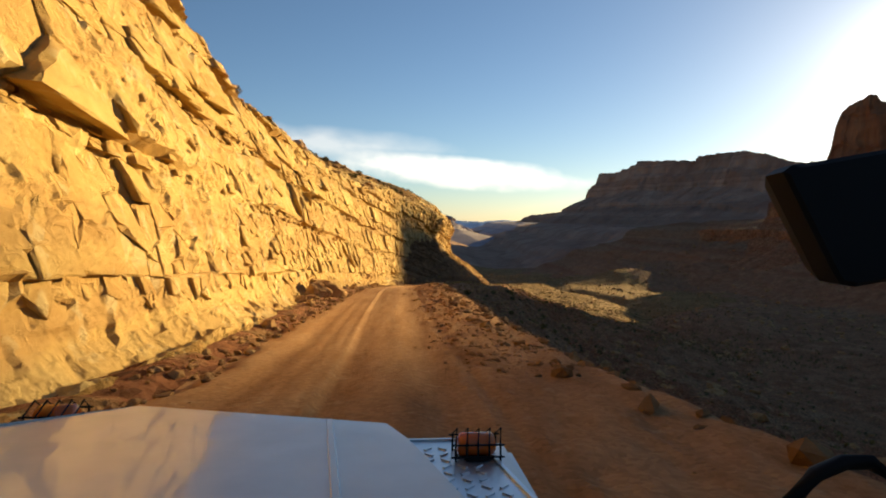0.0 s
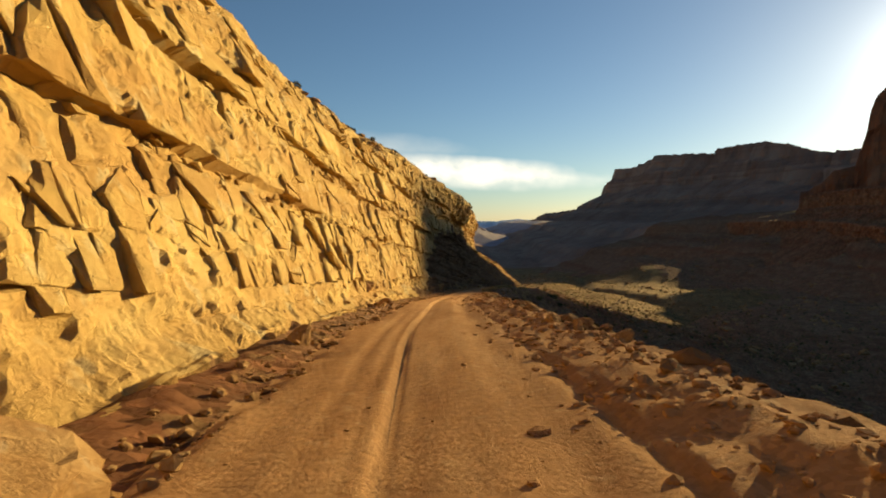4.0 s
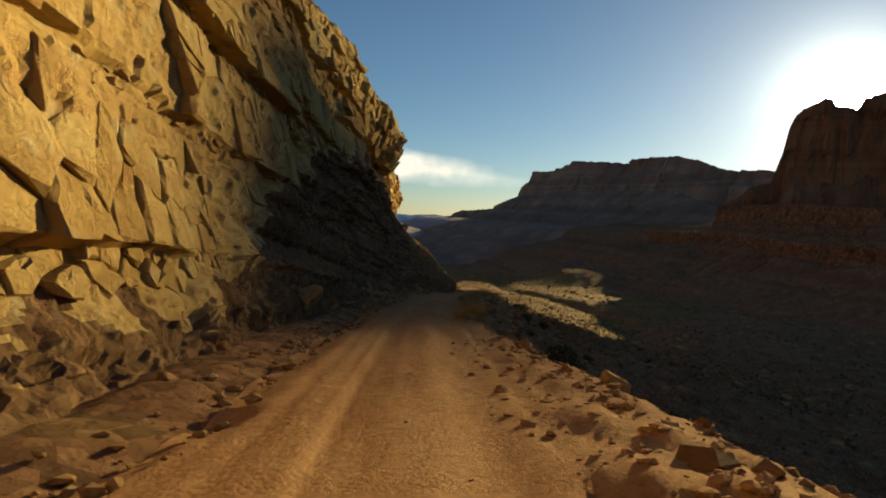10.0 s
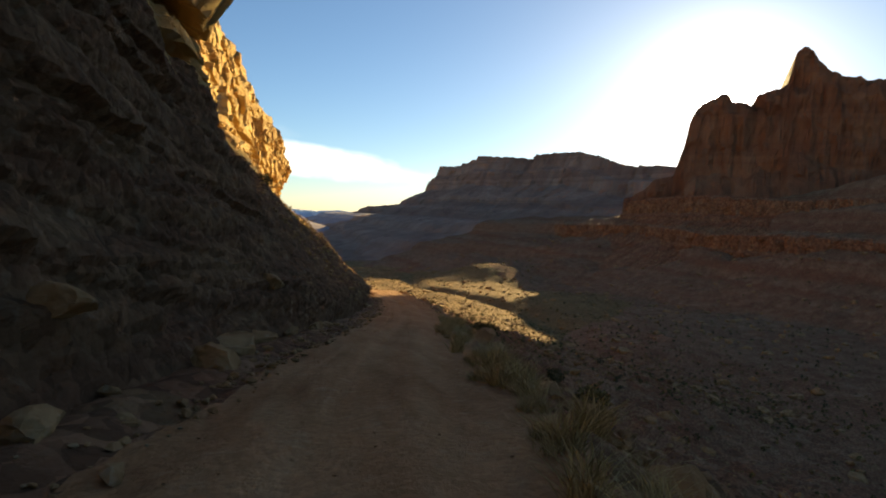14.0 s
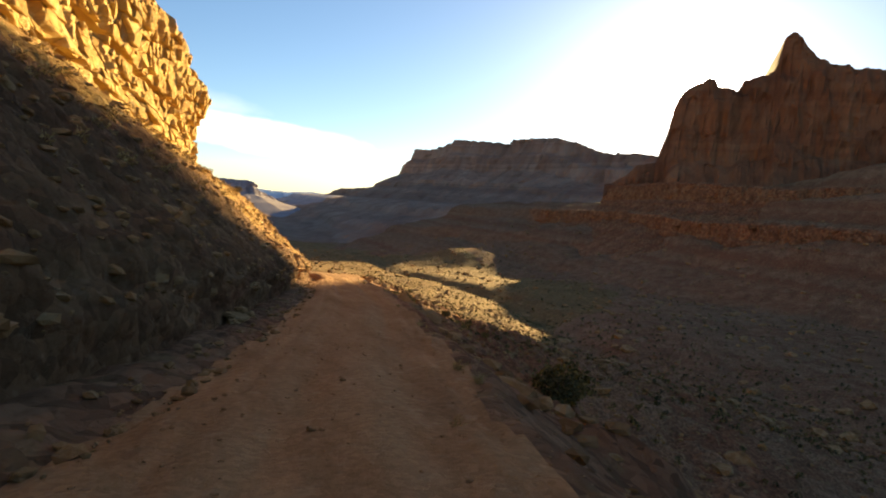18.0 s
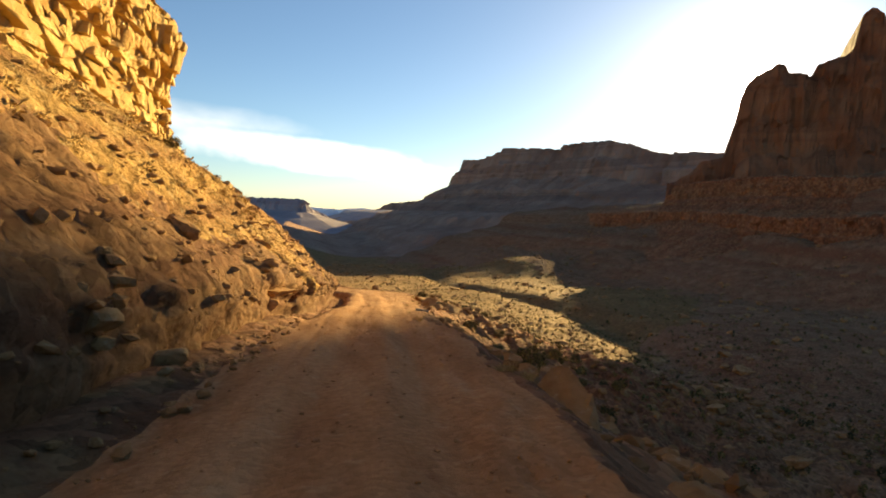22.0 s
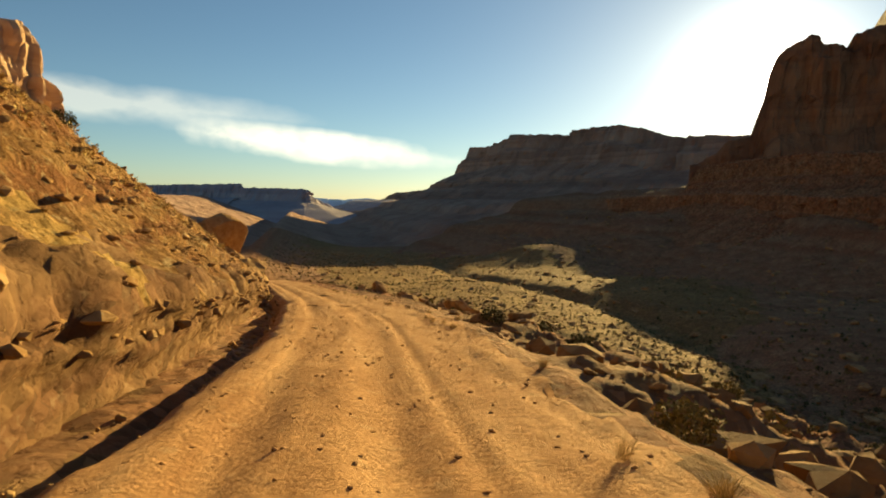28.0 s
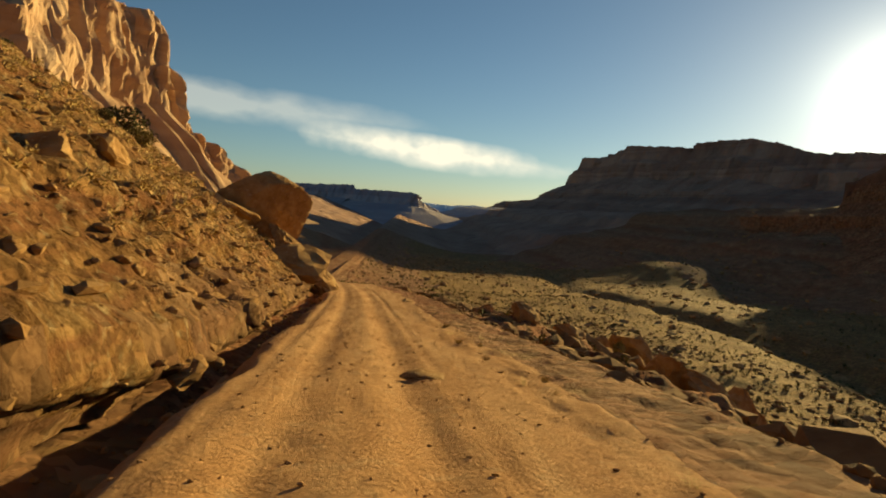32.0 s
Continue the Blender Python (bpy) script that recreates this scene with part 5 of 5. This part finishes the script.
# ---- culvert under the road ----
def tube(bm, points, radius, sides=14, caps=True):
    rings = []
    for i, p in enumerate(points):
        p = Vector(p)
        d = (Vector(points[min(i + 1, len(points) - 1)]) - Vector(points[max(i - 1, 0)])).normalized()
        side = d.orthogonal().normalized()
        up = d.cross(side)
        w = radius[i] if isinstance(radius, list) else radius
        rings.append([bm.verts.new(p + (side * math.cos(a) + up * math.sin(a)) * w) for a in (2 * math.pi * q / sides for q in range(sides))])
    for i in range(len(rings) - 1):
        for q in range(sides):
            bm.faces.new((rings[i][q], rings[i][(q + 1) % sides], rings[i + 1][(q + 1) % sides], rings[i + 1][q]))
    if caps:
        bm.faces.new(rings[0])
        bm.faces.new(rings[-1])
    return bm


M_PIPE = plain("galvanised_steel", (0.22, 0.19, 0.16), 0.75, 0.35)
cx, cz = surface(1.75, 201.6)
culvert = tagged(new("culvert_pipe"), "corrugated galvanised culvert pipe jutting from the road's edge", "pipe")
culvert.matrix_world = pose(cx, 201.6, cz + 0.02, 0, 9, -14) @ Matrix.Scale(0.62, 4)
steps_n = 60
bm = bmesh.new()
outer = [(k * 0.0145, 0, 0) for k in range(steps_n)]
tube(bm, outer, [0.15 + 0.008 * math.sin(k * 1.57) for k in range(steps_n)], 20, False)
part("corrugated_shell", bm, M_PIPE, culvert, smooth=True)
# Added dark brown tube stands in for shade on the inner wall.
part("shaded_inner_tube", tube(bmesh.new(), outer, 0.138, 20, False), M_TWIG, culvert, "shade inside the pipe, made as a dark brown tube")


def box(bm, lo, hi, bevel=0.0):
    m = Matrix.Translation([(a + b) / 2 for a, b in zip(lo, hi)]) @ Matrix.Diagonal((*[b - a for a, b in zip(lo, hi)], 1))
    got = bmesh.ops.create_cube(bm, size=1, matrix=m)
    if bevel:
        edges = list({q for p in got["verts"] for q in p.link_edges})
        bmesh.ops.bevel(bm, geom=edges, offset=bevel, segments=2, affect="EDGES")
    return bm


roof = tagged(new("rock_slab", SLABS[3]), "broad flat pale slab roofing the dark culvert mouth", "rock", "culvert stones")
roof.matrix_world = pose(float(road_x(200.8)) - 3.75, 200.8, float(road_z(200.8)) + 0.68, 3, 5, 82) @ Matrix.Diagonal((1.7, 1.0, 0.7, 1))
place_rock(ROCKS[3:4], -3.7, 199.0, 0.45, "block carrying the culvert slab", "culvert stones", sink=0.1)


# ---- the white off-road car, standing where the drive begins ----
M_WHITE = plain("white_car_paint", (0.74, 0.72, 0.66), 0.22, 0, 0.5, 0.6)
M_PLATE = plain("aluminium_tread_plate", (0.62, 0.63, 0.65), 0.32, 0.9)
M_BLACK = plain("black_plastic", (0.010, 0.010, 0.011), 0.55, 0, 0.15)
M_RUBBER = plain("tyre_rubber", (0.02, 0.02, 0.02), 0.85)
M_ORANGE = plain("orange_lens", (0.85, 0.16, 0.015), 0.25, 0, 0.5, 0.4)
M_GLASS = bpy.data.materials.new("car_glass")
M_GLASS.use_nodes = True
gb = M_GLASS.node_tree.nodes["Principled BSDF"]
gb.inputs["Base Color"].default_value, gb.inputs["Roughness"].default_value, gb.inputs["Transmission Weight"].default_value = (0.8, 0.86, 0.84, 1), 0.03, 0.9
car = tagged(new("car"), "white square off-road car with tread plate on its wings", "car")
car.matrix_world = pose(0, 0, 0, -2.2, 0, 5)


def sheet(name, pts, thick, mat, parent, label=""):
    """A folded panel: a polygon with a thickness."""
    bm = bmesh.new()
    top = [bm.verts.new(p) for p in pts]
    low = [bm.verts.new((p[0], p[1], p[2] - thick)) for p in pts]
    bm.faces.new(top)
    bm.faces.new(low[::-1])
    for k in range(len(pts)):
        bm.faces.new((top[k], low[k], low[(k + 1) % len(pts)], top[(k + 1) % len(pts)]))
    bmesh.ops.recalc_face_normals(bm, faces=bm.faces)
    bmesh.ops.bevel(bm, geom=list(bm.edges), offset=0.012, segments=2, affect="EDGES")
    return part(name, bm, mat, parent, label)


hood = sheet("bonnet", [(-1.19, 0.1, 1.13), (0.30, 0.1, 1.13), (0.156, 1.045, 1.13), (0.061, 1.399, 1.13), (0.007, 1.531, 1.13), (-0.698, 1.74, 1.13), (-0.982, 1.58, 1.13), (-1.19, 1.46, 1.12)], 0.05, M_WHITE, car, "white painted bonnet")
bm = bmesh.new()
low_c = [bm.verts.new(p) for p in ((-0.160, 1.56, 1.128), (-0.142, 1.56, 1.128), (0.026, 0.15, 1.128), (0.006, 0.15, 1.128))]
top_c = [bm.verts.new(p) for p in ((-0.158, 1.555, 1.134), (-0.144, 1.555, 1.134), (0.023, 0.15, 1.134), (0.009, 0.15, 1.134))]
bm.faces.new(top_c[::-1])
for k in range(4):
    bm.faces.new((low_c[k], low_c[(k + 1) % 4], top_c[(k + 1) % 4], top_c[k]))
bmesh.ops.recalc_face_normals(bm, faces=bm.faces)
part("pressed_rib", bm, M_WHITE, hood, "low pressed rib along the bonnet")
for name, x0, x1, up in (("wing", 0.0, 0.40, 0.0), ("wing", -1.42, -0.8, 0.10)):
    wing = part(name, box(bmesh.new(), (x0, 0.1, 0.55), (x1, 1.90, 0.955), 0.03), M_WHITE, car, "white front wing")
    edge = [(x0 + 0.01, 0.4), (x1 - 0.01, 0.4), (x1 - 0.01, 1.3), (x1 - 0.09, 1.78), (x1 - 0.18, 1.89), (x0 + 0.01, 1.89)]
    sheet("tread_plate", [(*p, 0.964) for p in edge], 0.006, M_PLATE, wing, "bare aluminium tread plate")
    bm = bmesh.new()
    for i in range(8):
        for j in range(28):
            cxp, cyp = x0 + 0.035 + i * 0.045, 0.45 + j * 0.05
            if cyp > 1.3 and cxp > x1 - 0.05 - 0.19 * (cyp - 1.3):
                continue
            turn = 45 if (i + j) % 2 else -45
            bmesh.ops.create_cube(bm, size=1, matrix=pose(cxp, cyp, 0.966, 0, 0, turn) @ Matrix.Diagonal((0.03, 0.008, 0.004, 1)))
    part("tread_pattern", bm, M_PLATE, wing)
    lx = 0.265 if x0 >= 0 else -0.925
    z0 = 0.964 + up
    part("indicator_lamp", tube(bmesh.new(), [(lx - 0.056, 1.74, z0 + 0.035), (lx - 0.046, 1.74, z0 + 0.035), (lx + 0.046, 1.74, z0 + 0.035), (lx + 0.056, 1.74, z0 + 0.035)], [0.022, 0.034, 0.034, 0.022], 18), M_ORANGE, wing, "orange indicator lamp", True)
    bm = bmesh.new()
    box(bm, (lx - 0.06, 1.70, 0.955), (lx + 0.06, 1.78, z0 + 0.004), 0.004)
    box(bm, (lx - 0.03, 1.685, z0 - 0.012), (lx + 0.03, 1.70, z0 + 0.012), 0.003)
    for k in range(5):
        gx = lx - 0.066 + 0.033 * k
        tube(bm, [(gx, 1.69, z0), (gx, 1.695, z0 + 0.05), (gx + 0.008, 1.735, z0 + 0.082), (gx, 1.78, z0 + 0.055), (gx, 1.785, z0)], 0.003, 6)
    for yy_, zz_ in ((1.69, 0.012), (1.693, 0.046), (1.783, 0.05)):
        tube(bm, [(lx - 0.078, yy_, z0 + zz_), (lx + 0.078, yy_, z0 + zz_)], 0.003, 6)
    part("lamp_guard", bm, M_BLACK, wing, "black wire guard")
part("front_panel", box(bmesh.new(), (-1.0, 1.5, 0.5), (0.0, 1.66, 1.02), 0.03), M_WHITE, car)
part("bumper", box(bmesh.new(), (-1.42, 1.86, 0.48), (0.42, 2.02, 0.64), 0.02), M_BLACK, car, "black steel bumper")
part("cab", box(bmesh.new(), (-1.40, -2.6, 0.45), (0.40, -0.25, 1.12), 0.05), M_WHITE, car)
part("roof", box(bmesh.new(), (-1.33, -2.6, 1.86), (0.33, -0.55, 1.95), 0.04), M_WHITE, car)
for px_, py_ in ((-1.34, -2.55), (0.28, -2.55), (-1.34, -1.5), (0.28, -1.5)):
    part("roof_pillar", box(bmesh.new(), (px_, py_, 1.1), (px_ + 0.06, py_ + 0.08, 1.88), 0.01), M_WHITE, car)
sheet("windscreen", [(-1.3, -0.27, 1.12), (0.3, -0.27, 1.12), (0.28, -0.54, 1.87), (-1.28, -0.54, 1.87)], 0.012, M_GLASS, car, "flat glass windscreen")
for wx in (-1.30, 0.06):
    for wy in (1.25, -1.75):
        wheel = part("wheel", tube(bmesh.new(), [(wx, wy, 0.40), (wx + 0.03, wy, 0.40), (wx + 0.21, wy, 0.40), (wx + 0.24, wy, 0.40)], [0.34, 0.40, 0.40, 0.34], 28), M_RUBBER, car, "black off-road tyre")
        part("rim", tube(bmesh.new(), [(wx - 0.01, wy, 0.40), (wx + 0.25, wy, 0.40)], 0.21, 20), M_WHITE, wheel, "white steel rim")
bm = bmesh.new()
shell = ((0.638, 1.720), (0.655, 1.732), (0.679, 1.735), (0.877, 1.772), (0.879, 1.551), (0.765, 1.533), (0.741, 1.538), (0.728, 1.556))
rims = [[bm.verts.new((0.775 + (x - 0.775) * g, y, 1.64 + (z - 1.64) * g)) for x, z in shell] for y, g in ((0.872, 0.94), (0.88, 1.0), (0.93, 0.98), (0.97, 0.8))]
for low_r, top_r in zip(rims, rims[1:]):
    for k in range(len(shell)):
        bm.faces.new((low_r[k], low_r[(k + 1) % len(shell)], top_r[(k + 1) % len(shell)], top_r[k]))
bm.faces.new(rims[0])
bm.faces.new(rims[-1])
bmesh.ops.recalc_face_normals(bm, faces=bm.faces)
part("mirror", bm, M_BLACK, car, "black plastic door mirror")
part("mirror_arm", tube(bmesh.new(), [(0.86, 0.92, 1.60), (1.06, 0.6, 1.5), (0.95, 0.1, 1.3), (0.38, -0.3, 1.1)], 0.016, 10), M_BLACK, car, "black tubular mirror arm", True)
part("wing_hoop", tube(bmesh.new(), [(0.36, 1.0, 0.9), (0.58, 0.92, 1.02), (0.661, 0.88, 1.18), (0.70, 0.876, 1.226), (0.745, 0.872, 1.246), (0.79, 0.868, 1.246), (0.85, 0.84, 1.2), (0.88, 0.7, 1.05), (0.36, 0.5, 0.9)], 0.013, 10), M_BLACK, car, "black tubular hoop beside the wing", True)


# ---- thin cloud low over the valley ----
def cloud(name, az0, az1, el0, el1, rise, density, seed):
    cols, rows_n, r = 60, 10, 4300
    A, E_ = np.meshgrid(np.linspace(radians(az0), radians(az1), cols), np.linspace(0, 1, rows_n), indexing="ij")
    mid = el0 + (el1 - el0) * 0.5 + rise * (np.linspace(0, 1, cols)[:, None] - 0.5)
    el = np.radians(mid + (el1 - el0) * (E_ - 0.5))
    m = bpy.data.materials.new(name)
    m.use_nodes = True
    nd, l = m.node_tree.nodes, m.node_tree.links
    nd.remove(nd["Principled BSDF"])
    tc = nd.new("ShaderNodeUVMap")
    mp = nd.new("ShaderNodeMapping")
    mp.inputs["Scale"].default_value = (5, 0.9, 1)
    mp.inputs["Location"].default_value = (seed, 0, 0)
    noise_n = nd.new("ShaderNodeTexNoise")
    noise_n.inputs["Scale"].default_value, noise_n.inputs["Detail"].default_value = 2.2, 7
    l.new(tc.outputs[0], mp.inputs[0])
    l.new(mp.outputs[0], noise_n.inputs["Vector"])
    sep = nd.new("ShaderNodeSeparateXYZ")
    l.new(tc.outputs[0], sep.inputs[0])

    def fade(socket):
        c = nd.new("ShaderNodeMath")
        c.operation = "PINGPONG"
        c.inputs[1].default_value = 0.5
        l.new(socket, c.inputs[0])
        return c.outputs[0]

    fx, fy = fade(sep.outputs[0]), fade(sep.outputs[1])
    mul = nd.new("ShaderNodeMath")
    mul.operation = "MULTIPLY"
    l.new(fx, mul.inputs[0])
    l.new(fy, mul.inputs[1])
    add = nd.new("ShaderNodeMath")
    add.operation = "MULTIPLY"
    l.new(mul.outputs[0], add.inputs[0])
    l.new(noise_n.outputs[0], add.inputs[1])
    cr = nd.new("ShaderNodeMapRange")
    cr.inputs["From Min"].default_value, cr.inputs["From Max"].default_value, cr.inputs["To Max"].default_value = 0.02, 0.085, density
    l.new(add.outputs[0], cr.inputs[0])
    tr, em, mx = nd.new("ShaderNodeBsdfTransparent"), nd.new("ShaderNodeEmission"), nd.new("ShaderNodeMixShader")
    em.inputs[0].default_value, em.inputs[1].default_value = (1.0, 0.96, 0.9, 1), 0.5
    l.new(cr.outputs[0], mx.inputs[0])
    l.new(tr.outputs[0], mx.inputs[1])
    l.new(em.outputs[0], mx.inputs[2])
    l.new(mx.outputs[0], nd["Material Output"].inputs[0])
    me = grid_mesh(name, 10 + r * np.sin(A), 120 + r * np.cos(A), -10 + r * np.tan(el), [m])
    uv = me.uv_layers.new(name="UVMap")
    idx = np.empty(len(me.loops), np.int32)
    me.loops.foreach_get("vertex_index", idx)
    flat = np.stack([np.repeat(np.linspace(0, 1, cols), rows_n), np.tile(np.linspace(0, 1, rows_n), cols)], -1)
    uv.data.foreach_set("uv", flat[idx].ravel())
    return tagged(new(name, me), "thin white streak of cloud", "cloud", kind="structure")


cloud("backdrop", -14, 17.5, 2.6, 6.6, -2.2, 1.0, 3.0)
cloud("backdrop", -40, 6, 5.0, 9.5, -1.5, 0.35, 7.0)
